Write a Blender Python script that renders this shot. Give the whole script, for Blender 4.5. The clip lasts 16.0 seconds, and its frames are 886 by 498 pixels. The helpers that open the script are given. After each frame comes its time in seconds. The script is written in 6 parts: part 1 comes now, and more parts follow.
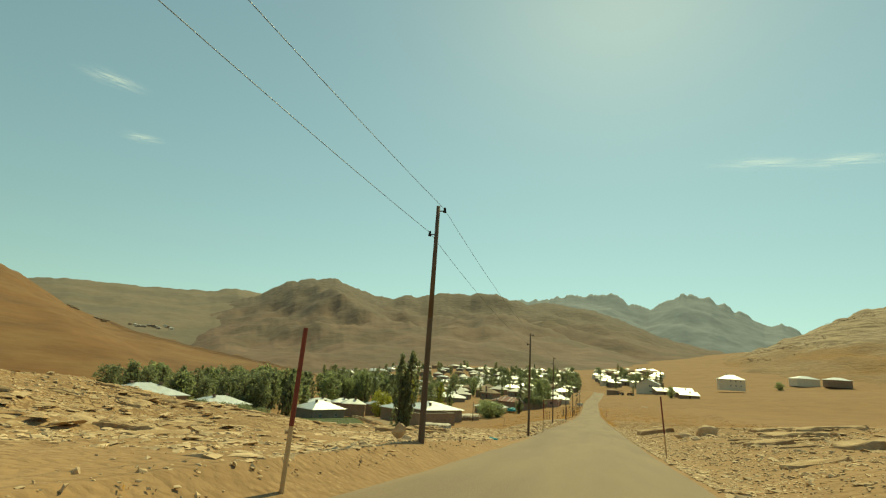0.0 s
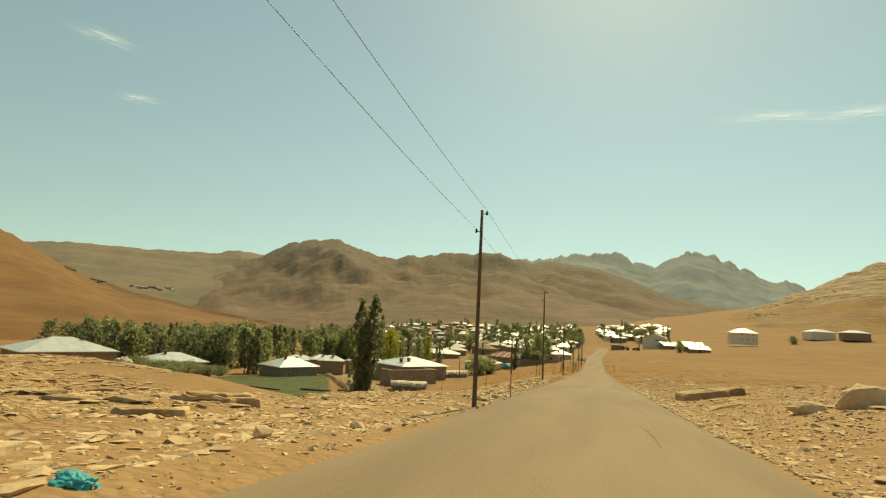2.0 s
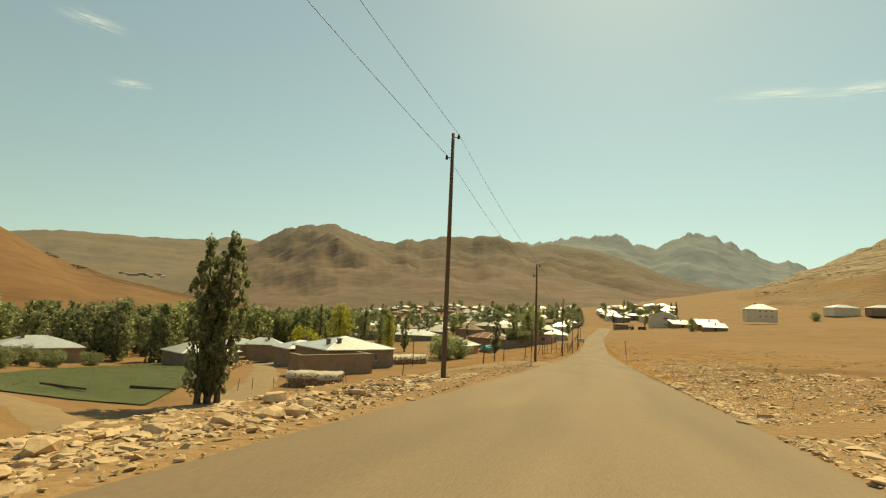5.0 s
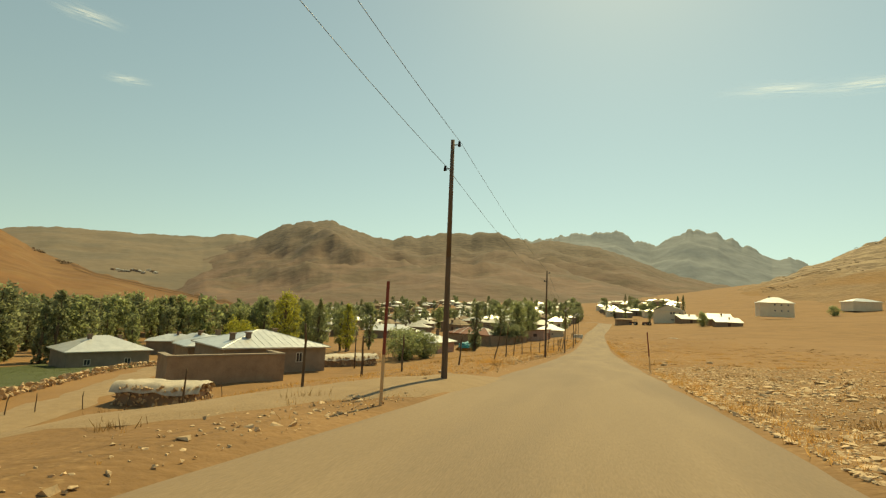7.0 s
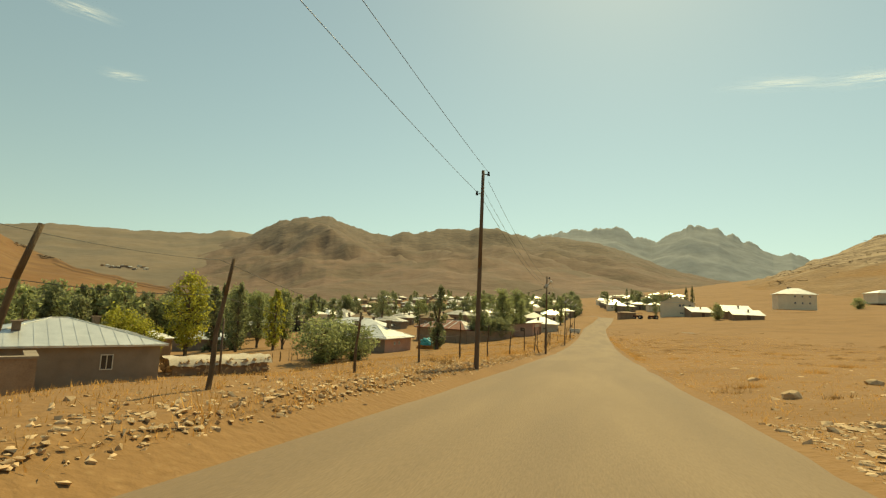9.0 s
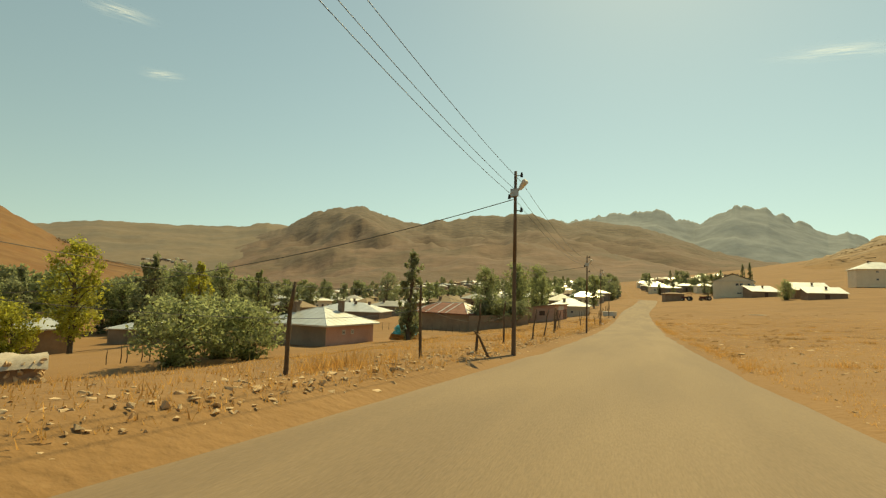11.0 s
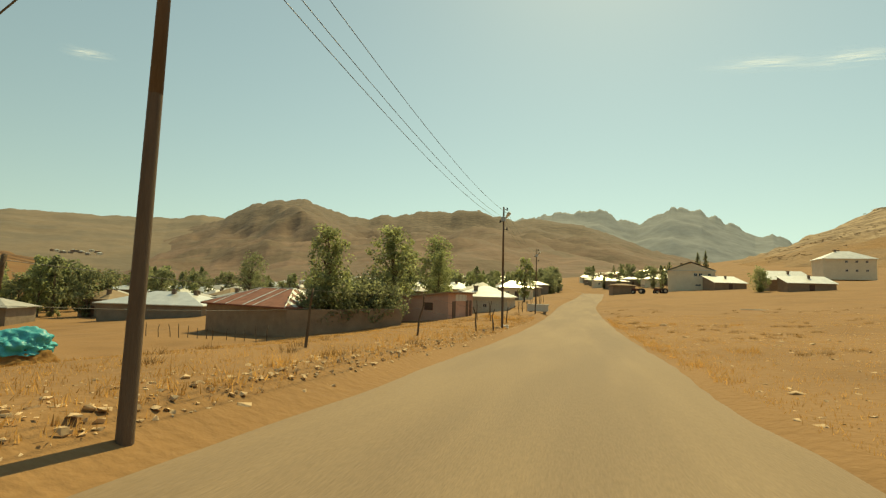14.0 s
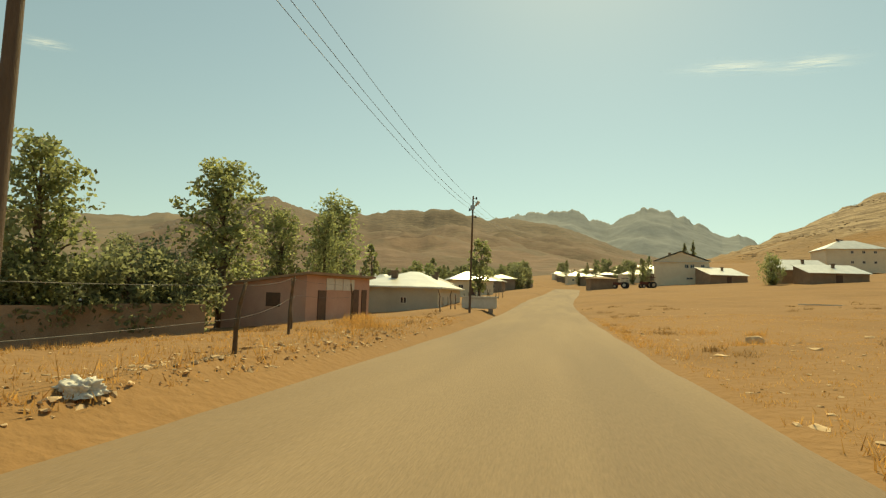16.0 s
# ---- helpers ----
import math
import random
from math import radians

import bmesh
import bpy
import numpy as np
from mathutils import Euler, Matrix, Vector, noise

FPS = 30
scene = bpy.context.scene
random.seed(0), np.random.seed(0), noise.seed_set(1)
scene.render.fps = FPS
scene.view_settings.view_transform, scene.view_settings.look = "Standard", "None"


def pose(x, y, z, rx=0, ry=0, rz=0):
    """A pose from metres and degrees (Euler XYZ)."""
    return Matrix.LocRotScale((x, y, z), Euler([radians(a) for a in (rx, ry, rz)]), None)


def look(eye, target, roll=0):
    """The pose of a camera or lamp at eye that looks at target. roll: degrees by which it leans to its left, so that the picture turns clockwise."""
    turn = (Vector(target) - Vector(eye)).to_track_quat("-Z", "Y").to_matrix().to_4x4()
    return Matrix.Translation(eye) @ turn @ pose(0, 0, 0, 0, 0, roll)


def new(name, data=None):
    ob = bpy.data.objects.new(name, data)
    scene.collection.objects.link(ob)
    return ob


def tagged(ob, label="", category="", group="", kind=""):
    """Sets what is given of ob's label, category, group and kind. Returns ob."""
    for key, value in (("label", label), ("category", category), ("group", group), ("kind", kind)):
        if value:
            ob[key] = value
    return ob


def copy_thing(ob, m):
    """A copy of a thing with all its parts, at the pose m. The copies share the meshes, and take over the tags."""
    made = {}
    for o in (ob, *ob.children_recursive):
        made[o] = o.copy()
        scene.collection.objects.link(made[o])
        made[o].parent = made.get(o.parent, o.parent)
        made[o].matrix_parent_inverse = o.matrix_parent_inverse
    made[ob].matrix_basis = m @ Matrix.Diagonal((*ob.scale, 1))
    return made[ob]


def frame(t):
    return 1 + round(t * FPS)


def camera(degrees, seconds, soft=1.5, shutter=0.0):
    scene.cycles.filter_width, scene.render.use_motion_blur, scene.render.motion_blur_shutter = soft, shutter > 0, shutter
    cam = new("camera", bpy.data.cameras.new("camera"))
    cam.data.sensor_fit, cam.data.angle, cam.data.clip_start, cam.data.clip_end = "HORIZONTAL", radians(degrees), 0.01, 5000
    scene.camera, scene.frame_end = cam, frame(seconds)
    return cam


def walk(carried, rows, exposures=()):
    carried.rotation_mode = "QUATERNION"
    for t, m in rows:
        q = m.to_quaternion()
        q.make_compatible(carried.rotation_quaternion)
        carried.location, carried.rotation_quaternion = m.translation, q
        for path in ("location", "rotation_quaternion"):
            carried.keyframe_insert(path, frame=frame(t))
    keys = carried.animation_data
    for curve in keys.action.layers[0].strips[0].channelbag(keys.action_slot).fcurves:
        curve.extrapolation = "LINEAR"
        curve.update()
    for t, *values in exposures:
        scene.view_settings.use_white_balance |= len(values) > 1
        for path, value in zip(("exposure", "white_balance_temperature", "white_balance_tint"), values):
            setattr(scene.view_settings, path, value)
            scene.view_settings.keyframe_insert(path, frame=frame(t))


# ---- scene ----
cam = camera(82.01, 16.0, soft=1.25)
PATH = [
    (0.0, pose(0.000, 0.000, 1.250, 103.204, -3.764, 15.836)),
    (0.5, pose(0.004, 5.182, 0.808, 101.559, -3.538, 16.097)),
    (1.0, pose(-0.044, 10.275, 0.386, 100.532, -3.552, 16.212)),
    (1.5, pose(-0.143, 15.545, 0.032, 99.687, -3.338, 16.346)),
    (2.0, pose(-0.246, 20.917, -0.309, 98.758, -3.256, 16.397)),
    (2.5, pose(-0.311, 26.342, -0.666, 98.088, -3.101, 16.528)),
    (3.0, pose(-0.285, 31.844, -1.061, 97.946, -2.830, 16.539)),
    (3.5, pose(-0.193, 37.357, -1.478, 97.673, -3.240, 16.553)),
    (4.0, pose(-0.126, 42.882, -1.836, 97.675, -2.929, 16.579)),
    (4.2, pose(-0.102, 45.082, -1.976, 97.560, -2.672, 16.556)),
    (6.3, pose(-0.108, 67.449, -3.188, 96.932, -2.515, 16.540)),
    (6.5, pose(-0.103, 69.839, -3.324, 96.911, -2.565, 16.571)),
    (7.0, pose(-0.087, 75.883, -3.669, 96.806, -2.518, 16.567)),
    (7.5, pose(-0.086, 82.111, -4.012, 96.764, -2.413, 16.560)),
    (8.0, pose(-0.090, 88.481, -4.356, 96.692, -2.362, 16.519)),
    (8.5, pose(-0.074, 94.783, -4.701, 96.610, -2.389, 16.522)),
    (9.0, pose(-0.051, 101.064, -5.048, 96.468, -2.399, 16.582)),
    (9.2, pose(-0.043, 103.566, -5.187, 96.431, -2.315, 16.468)),
    (11.3, pose(-0.030, 128.868, -6.596, 94.701, -2.004, 21.965)),
    (11.5, pose(-0.023, 131.427, -6.705, 94.549, -2.432, 22.831)),
    (12.0, pose(-0.003, 137.868, -6.969, 94.622, -2.185, 24.085)),
    (12.5, pose(0.003, 144.271, -7.215, 94.429, -2.396, 23.612)),
    (13.0, pose(-0.006, 150.650, -7.435, 94.723, -2.014, 20.990)),
    (13.5, pose(-0.005, 157.040, -7.637, 94.940, -1.705, 17.686)),
    (14.0, pose(0.002, 163.393, -7.847, 94.897, -1.743, 14.912)),
    (14.5, pose(0.026, 169.708, -8.083, 94.834, -1.890, 13.090)),
    (15.0, pose(0.070, 176.099, -8.319, 94.863, -1.794, 12.337)),
    (15.5, pose(0.148, 182.688, -8.530, 94.838, -1.841, 12.120)),
    (16.0, pose(0.226, 189.251, -8.714, 94.963, -1.615, 12.026)),
]
walk(cam, PATH, exposures=[(0.0, 0.44, 12300, -26), (0.6, 0.52, 13300, -16), (1.5, 0.57, 14500, -12), (4.0, 0.57, 15200, -9), (9.0, 0.57, 15300, -10), (16.0, 0.60, 15500, -10)])

# ---- world, sun, exposure ----
SUN_EL, SUN_AZ = 52.0, 4.0      # degrees above the horizon, degrees right of the road's heading
world = bpy.data.worlds.new("sky")
scene.world = world
world.use_nodes = True
wn = world.node_tree.nodes
sky = wn.new("ShaderNodeTexSky")
sky.sky_type, sky.sun_disc = "NISHITA", False
sky.sun_elevation, sky.sun_rotation = radians(SUN_EL), radians(SUN_AZ)
sky.altitude, sky.air_density, sky.dust_density, sky.ozone_density = 900, 1.6, 0.3, 4.0
wn["Background"].inputs["Strength"].default_value = 0.099
world.node_tree.links.new(sky.outputs[0], wn["Background"].inputs["Color"])
# each direction looks up the sky a little higher, which dims the bright rim
toward, raised = wn.new("ShaderNodeTexCoord"), wn.new("ShaderNodeVectorMath")
raised.operation, raised.inputs[1].default_value = "ADD", (0, 0, 0.16)
world.node_tree.links.new(toward.outputs["Generated"], raised.inputs[0])
world.node_tree.links.new(raised.outputs[0], sky.inputs["Vector"])
sun = new("sun", bpy.data.lights.new("sun", "SUN"))
sun.data.energy, sun.data.angle, sun.data.color = 3.05, radians(0.55), (1.0, 0.93, 0.82)
az = radians(SUN_AZ)
away = Vector((math.sin(az) * math.cos(radians(SUN_EL)), math.cos(az) * math.cos(radians(SUN_EL)), math.sin(radians(SUN_EL))))
sun.matrix_world = look(away * 50, (0, 0, 0))

# ---- materials ----
def surface(name, dark, light, scale=3.0, rough=0.85, bump=0.3, bump_scale=40.0, metal=0.0, spec=0.3, second=None, second_scale=0.4, contrast=1.0, by_island=0.0, stretch=(1, 1, 1), depth=0.05):
    """Two-scale procedural surface: a broad mottling between two colours, fine grain, relief."""
    m = bpy.data.materials.new(name)
    m.use_nodes = True
    n, l = m.node_tree.nodes, m.node_tree.links
    b = n["Principled BSDF"]
    b.inputs["Roughness"].default_value, b.inputs["Metallic"].default_value = rough, metal
    b.inputs["Specular IOR Level"].default_value = spec
    co = n.new("ShaderNodeTexCoord")
    mp = n.new("ShaderNodeMapping")
    mp.inputs["Scale"].default_value = stretch
    l.new(co.outputs["Object"], mp.inputs["Vector"])
    broad = n.new("ShaderNodeTexNoise")
    broad.inputs["Scale"].default_value, broad.inputs["Detail"].default_value, broad.inputs["Roughness"].default_value = scale, 6, 0.6
    l.new(mp.outputs[0], broad.inputs["Vector"])
    ramp = n.new("ShaderNodeValToRGB")
    ramp.color_ramp.elements[0].position, ramp.color_ramp.elements[1].position = 0.5 - 0.22 / contrast, 0.5 + 0.22 / contrast
    ramp.color_ramp.elements[0].color, ramp.color_ramp.elements[1].color = (*dark, 1), (*light, 1)
    l.new(broad.outputs["Fac"], ramp.inputs[0])
    col = ramp.outputs[0]
    if second:
        big = n.new("ShaderNodeTexNoise")
        big.inputs["Scale"].default_value, big.inputs["Detail"].default_value = second_scale, 5
        l.new(mp.outputs[0], big.inputs["Vector"])
        r2 = n.new("ShaderNodeValToRGB")
        r2.color_ramp.elements[0].position, r2.color_ramp.elements[1].position = 0.45, 0.62
        l.new(big.outputs["Fac"], r2.inputs[0])
        mx = n.new("ShaderNodeMixRGB")
        mx.inputs[2].default_value = (*second, 1)
        l.new(r2.outputs[0], mx.inputs[0])
        l.new(col, mx.inputs[1])
        col = mx.outputs[0]
    fine = n.new("ShaderNodeTexNoise")
    fine.inputs["Scale"].default_value, fine.inputs["Detail"].default_value = bump_scale, 4
    l.new(mp.outputs[0], fine.inputs["Vector"])
    vary = n.new("ShaderNodeHueSaturation")
    lift = n.new("ShaderNodeMath")
    lift.operation, lift.inputs[1].default_value, lift.inputs[2].default_value = "MULTIPLY_ADD", 0.5, 0.75
    l.new(fine.outputs["Fac"], lift.inputs[0])
    l.new(lift.outputs[0], vary.inputs["Value"])
    l.new(col, vary.inputs["Color"])
    col = vary.outputs[0]
    if by_island:
        geo, v2, m2 = n.new("ShaderNodeNewGeometry"), n.new("ShaderNodeHueSaturation"), n.new("ShaderNodeMath")
        m2.operation, m2.inputs[1].default_value, m2.inputs[2].default_value = "MULTIPLY_ADD", by_island, 1 - by_island / 2
        l.new(geo.outputs["Random Per Island"], m2.inputs[0])
        l.new(m2.outputs[0], v2.inputs["Value"])
        l.new(col, v2.inputs["Color"])
        col = v2.outputs[0]
    l.new(col, b.inputs["Base Color"])
    if bump:
        bp = n.new("ShaderNodeBump")
        bp.inputs["Strength"].default_value, bp.inputs["Distance"].default_value = bump, depth
        l.new(fine.outputs["Fac"], bp.inputs["Height"])
        l.new(bp.outputs[0], b.inputs["Normal"])
    return m


M = {}
M["earth"] = surface("dry_earth", (0.150, 0.080, 0.035), (0.310, 0.172, 0.078), 0.22, 0.95, 0.9, 6.0, second=(0.285, 0.160, 0.074), second_scale=0.07)
M["road"] = surface("dusty_asphalt", (0.222, 0.154, 0.096), (0.268, 0.188, 0.118), 0.8, 0.8, 0.25, 60, spec=0.25, second=(0.205, 0.143, 0.092), second_scale=0.5, stretch=(1, 0.12, 1))
M["crack"] = surface("dusty_crack", (0.13, 0.085, 0.05), (0.17, 0.115, 0.07), 3, 0.95, 0.0, 20)
M["track"] = surface("dirt_track", (0.29, 0.195, 0.105), (0.38, 0.26, 0.145), 0.8, 0.95, 0.4, 20)
M["shoulder"] = surface("dusty_shoulder", (0.25, 0.168, 0.098), (0.31, 0.215, 0.130), 1.2, 0.95, 0.4, 20)
M["furrow"] = surface("ploughed_strip", (0.10, 0.05, 0.022), (0.15, 0.075, 0.032), 0.05, 0.95, 0.0, 1)
M["grass"] = surface("green_field", (0.058, 0.070, 0.026), (0.090, 0.104, 0.040), 0.5, 0.9, 0.8, 12)
M["rock"] = surface("pale_rock", (0.46, 0.305, 0.180), (0.64, 0.460, 0.290), 1.5, 0.9, 0.5, 9, by_island=0.4)
M["ledge"] = surface("bedded_rock", (0.38, 0.24, 0.130), (0.58, 0.405, 0.240), 2.2, 0.92, 0.8, 12, second=(0.33, 0.20, 0.105), second_scale=0.8)
M["hill"] = surface("hill_scrub", (0.142, 0.090, 0.064), (0.195, 0.122, 0.085), 0.02, 0.95, 0.45, 0.035, second=(0.125, 0.088, 0.060), second_scale=0.009, contrast=1.2, depth=10.0)
# distance haze is mixed into this ridge's base colour, greyer than the nearer hills
M["ridge"] = surface("hazed_ridge_scrub", (0.168, 0.128, 0.090), (0.205, 0.155, 0.108), 0.012, 0.95, 0.35, 0.03, second=(0.150, 0.122, 0.090), second_scale=0.006, contrast=1.0, depth=8.0)
M["hill_brown"] = surface("hill_stubble", (0.135, 0.064, 0.024), (0.215, 0.102, 0.038), 0.012, 0.95, 0.5, 0.06, second=(0.20, 0.105, 0.042), second_scale=0.02, stretch=(1, 1, 6), depth=3.0)
M["hill_rock"] = surface("hill_rock", (0.17, 0.10, 0.05), (0.29, 0.18, 0.095), 0.03, 0.95, 0.7, 0.2, second=(0.24, 0.125, 0.045), second_scale=0.01, stretch=(1, 1, 4), depth=2.5)
# the blue-grey stands in for the air's haze, put into the rock colour
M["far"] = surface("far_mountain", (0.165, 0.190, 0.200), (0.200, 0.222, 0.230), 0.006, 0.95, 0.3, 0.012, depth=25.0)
M["rock_far"] = surface("hill_crag", (0.19, 0.13, 0.085), (0.29, 0.205, 0.135), 0.05, 0.95, 0.0, 0.3)
M["roof"] = surface("pale_sheet_roof", (0.50, 0.51, 0.48), (0.68, 0.68, 0.64), 0.8, 0.36, 0.1, 25, metal=0.4, spec=0.5)
M["roof_grey"] = surface("weathered_sheet_roof", (0.26, 0.26, 0.24), (0.40, 0.39, 0.36), 0.8, 0.55, 0.1, 25, metal=0.2, spec=0.4)
M["roof_earth"] = surface("earth_covered_roof", (0.24, 0.17, 0.11), (0.34, 0.25, 0.16), 0.8, 0.9, 0.3, 25)
M["rust"] = surface("rusty_sheet_roof", (0.16, 0.055, 0.035), (0.30, 0.12, 0.08), 1.2, 0.7, 0.3, 25)
M["wall_grey"] = surface("grey_plaster", (0.22, 0.172, 0.13), (0.32, 0.258, 0.20), 0.8, 0.9, 0.4, 30)
M["wall_light"] = surface("light_grey_plaster", (0.46, 0.42, 0.345), (0.58, 0.535, 0.45), 0.7, 0.9, 0.35, 30)
M["wall_pink"] = surface("pink_plaster", (0.47, 0.275, 0.215), (0.58, 0.36, 0.285), 0.6, 0.9, 0.4, 30)
M["wall_white"] = surface("cream_plaster", (0.74, 0.64, 0.48), (0.84, 0.74, 0.57), 0.6, 0.9, 0.3, 30)
M["wall_mud"] = surface("mud_brick", (0.25, 0.17, 0.115), (0.37, 0.26, 0.18), 1.0, 0.95, 0.6, 14)
M["wood"] = surface("weathered_wood", (0.10, 0.065, 0.04), (0.20, 0.14, 0.09), 3.0, 0.85, 0.6, 40, stretch=(6, 6, 1))
M["pole"] = surface("creosoted_pole", (0.10, 0.068, 0.048), (0.165, 0.115, 0.082), 2.0, 0.7, 0.4, 30, stretch=(6, 6, 0.6))
M["red"] = surface("faded_red_paint", (0.17, 0.036, 0.026), (0.25, 0.06, 0.04), 5, 0.6, 0.2, 40)
M["pale"] = surface("dusty_white_paint", (0.40, 0.33, 0.25), (0.55, 0.47, 0.37), 5, 0.7, 0.2, 40)
M["dusty"] = surface("dust_covered_paint", (0.52, 0.34, 0.19), (0.64, 0.44, 0.26), 5, 0.8, 0.2, 40)
M["leaf"] = surface("green_leaves", (0.150, 0.170, 0.080), (0.222, 0.240, 0.120), 1.0, 0.6, 0.0, 3, by_island=0.7, spec=0.4)
M["leaf_dark"] = surface("dark_leaves", (0.135, 0.148, 0.082), (0.190, 0.202, 0.112), 1.0, 0.65, 0.0, 3, by_island=0.7)
M["leaf_yellow"] = surface("yellowing_leaves", (0.20, 0.20, 0.045), (0.34, 0.32, 0.07), 1.0, 0.6, 0.0, 3, by_island=0.6)
M["bark"] = surface("bark", (0.09, 0.065, 0.045), (0.17, 0.13, 0.09), 4, 0.9, 0.6, 30)
M["drygrass"] = surface("dry_grass", (0.31, 0.168, 0.062), (0.44, 0.255, 0.104), 0.6, 0.9, 0.0, 8, by_island=0.5)
M["scrub"] = surface("brown_scrub", (0.15, 0.085, 0.038), (0.24, 0.145, 0.065), 0.6, 0.9, 0.0, 8, by_island=0.5)
M["field_grass"] = surface("meadow_grass", (0.070, 0.082, 0.030), (0.115, 0.125, 0.048), 0.5, 0.7, 0.0, 3, by_island=0.6)
M["glass"] = surface("dark_window_glass", (0.02, 0.024, 0.028), (0.03, 0.035, 0.04), 1, 0.12, 0.0, 5, spec=0.6)
M["frame"] = surface("white_window_frame", (0.55, 0.53, 0.48), (0.66, 0.63, 0.57), 4, 0.6, 0.1, 30)
M["door"] = surface("brown_door_paint", (0.09, 0.05, 0.035), (0.15, 0.085, 0.055), 3, 0.6, 0.2, 30)
M["metal"] = surface("galvanised_metal", (0.32, 0.33, 0.33), (0.48, 0.48, 0.47), 6, 0.4, 0.1, 50, metal=0.8)
M["wire"] = surface("dark_cable", (0.07, 0.07, 0.07), (0.11, 0.11, 0.11), 6, 0.5, 0.0, 50)
M["tarp"] = surface("turquoise_tarpaulin", (0.02, 0.28, 0.32), (0.05, 0.45, 0.48), 2, 0.45, 0.3, 15)
M["brick"] = surface("chimney_block", (0.16, 0.11, 0.08), (0.27, 0.19, 0.14), 5, 0.9, 0.5, 30)
M["dark"] = surface("dark_rubber", (0.015, 0.015, 0.015), (0.03, 0.03, 0.03), 5, 0.8, 0.2, 30)
M["machine"] = surface("tractor_paint", (0.10, 0.03, 0.02), (0.17, 0.05, 0.03), 3, 0.5, 0.1, 30)

def let_light_through(m, share=0.45):
    """Thin leaves: part of the light that falls on one side comes out at the other."""
    n, l = m.node_tree.nodes, m.node_tree.links
    b, out = n["Principled BSDF"], n["Material Output"]
    t, mix = n.new("ShaderNodeBsdfTranslucent"), n.new("ShaderNodeMixShader")
    col = b.inputs["Base Color"].links[0].from_socket
    gain = n.new("ShaderNodeHueSaturation")
    gain.inputs["Value"].default_value, gain.inputs["Saturation"].default_value = 2.1, 1.0
    l.new(col, gain.inputs["Color"])
    l.new(gain.outputs[0], t.inputs["Color"])
    mix.inputs[0].default_value = share
    l.new(b.outputs[0], mix.inputs[1])
    l.new(t.outputs[0], mix.inputs[2])
    l.new(mix.outputs[0], out.inputs["Surface"])


for key, share in (("leaf", 0.52), ("leaf_dark", 0.5), ("leaf_yellow", 0.45), ("drygrass", 0.45), ("field_grass", 0.45), ("scrub", 0.3)):
    let_light_through(M[key], share)


def pebbled(m, pale, scale=7.0, amount=0.8):
    """Pale pebbles strewn over an earth material, in drifts."""
    n, l = m.node_tree.nodes, m.node_tree.links
    b = n["Principled BSDF"]
    col = b.inputs["Base Color"].links[0].from_socket
    co = n.new("ShaderNodeTexCoord")
    cell, drift, c1, c2, mul, mx = (n.new(k) for k in ("ShaderNodeTexVoronoi", "ShaderNodeTexNoise", "ShaderNodeMapRange", "ShaderNodeMapRange", "ShaderNodeMath", "ShaderNodeMixRGB"))
    cell.inputs["Scale"].default_value, drift.inputs["Scale"].default_value, drift.inputs["Detail"].default_value = scale, 0.35, 6
    l.new(co.outputs["Object"], cell.inputs["Vector"])
    l.new(co.outputs["Object"], drift.inputs["Vector"])
    for node, lo, hi, a, z in ((c1, 0.12, 0.32, 1.0, 0.0), (c2, 0.42, 0.58, 0.0, amount)):
        node.inputs["From Min"].default_value, node.inputs["From Max"].default_value, node.inputs["To Min"].default_value, node.inputs["To Max"].default_value = lo, hi, a, z
    l.new(cell.outputs["Distance"], c1.inputs["Value"])
    l.new(drift.outputs["Fac"], c2.inputs["Value"])
    mul.operation = "MULTIPLY"
    l.new(c1.outputs[0], mul.inputs[0])
    l.new(c2.outputs[0], mul.inputs[1])
    sep, far_y, less = n.new("ShaderNodeSeparateXYZ"), n.new("ShaderNodeMapRange"), n.new("ShaderNodeMath")
    l.new(co.outputs["Object"], sep.inputs[0])
    far_y.inputs["From Min"].default_value, far_y.inputs["From Max"].default_value, far_y.inputs["To Min"].default_value, far_y.inputs["To Max"].default_value = 72, 112, 1.0, 0.3
    l.new(sep.outputs[1], far_y.inputs["Value"])
    less.operation = "MULTIPLY"
    l.new(mul.outputs[0], less.inputs[0])
    l.new(far_y.outputs[0], less.inputs[1])
    l.new(less.outputs[0], mx.inputs[0])
    l.new(col, mx.inputs[1])
    mx.inputs[2].default_value = (*pale, 1)
    l.new(mx.outputs[0], b.inputs["Base Color"])


pebbled(M["earth"], (0.44, 0.285, 0.15))


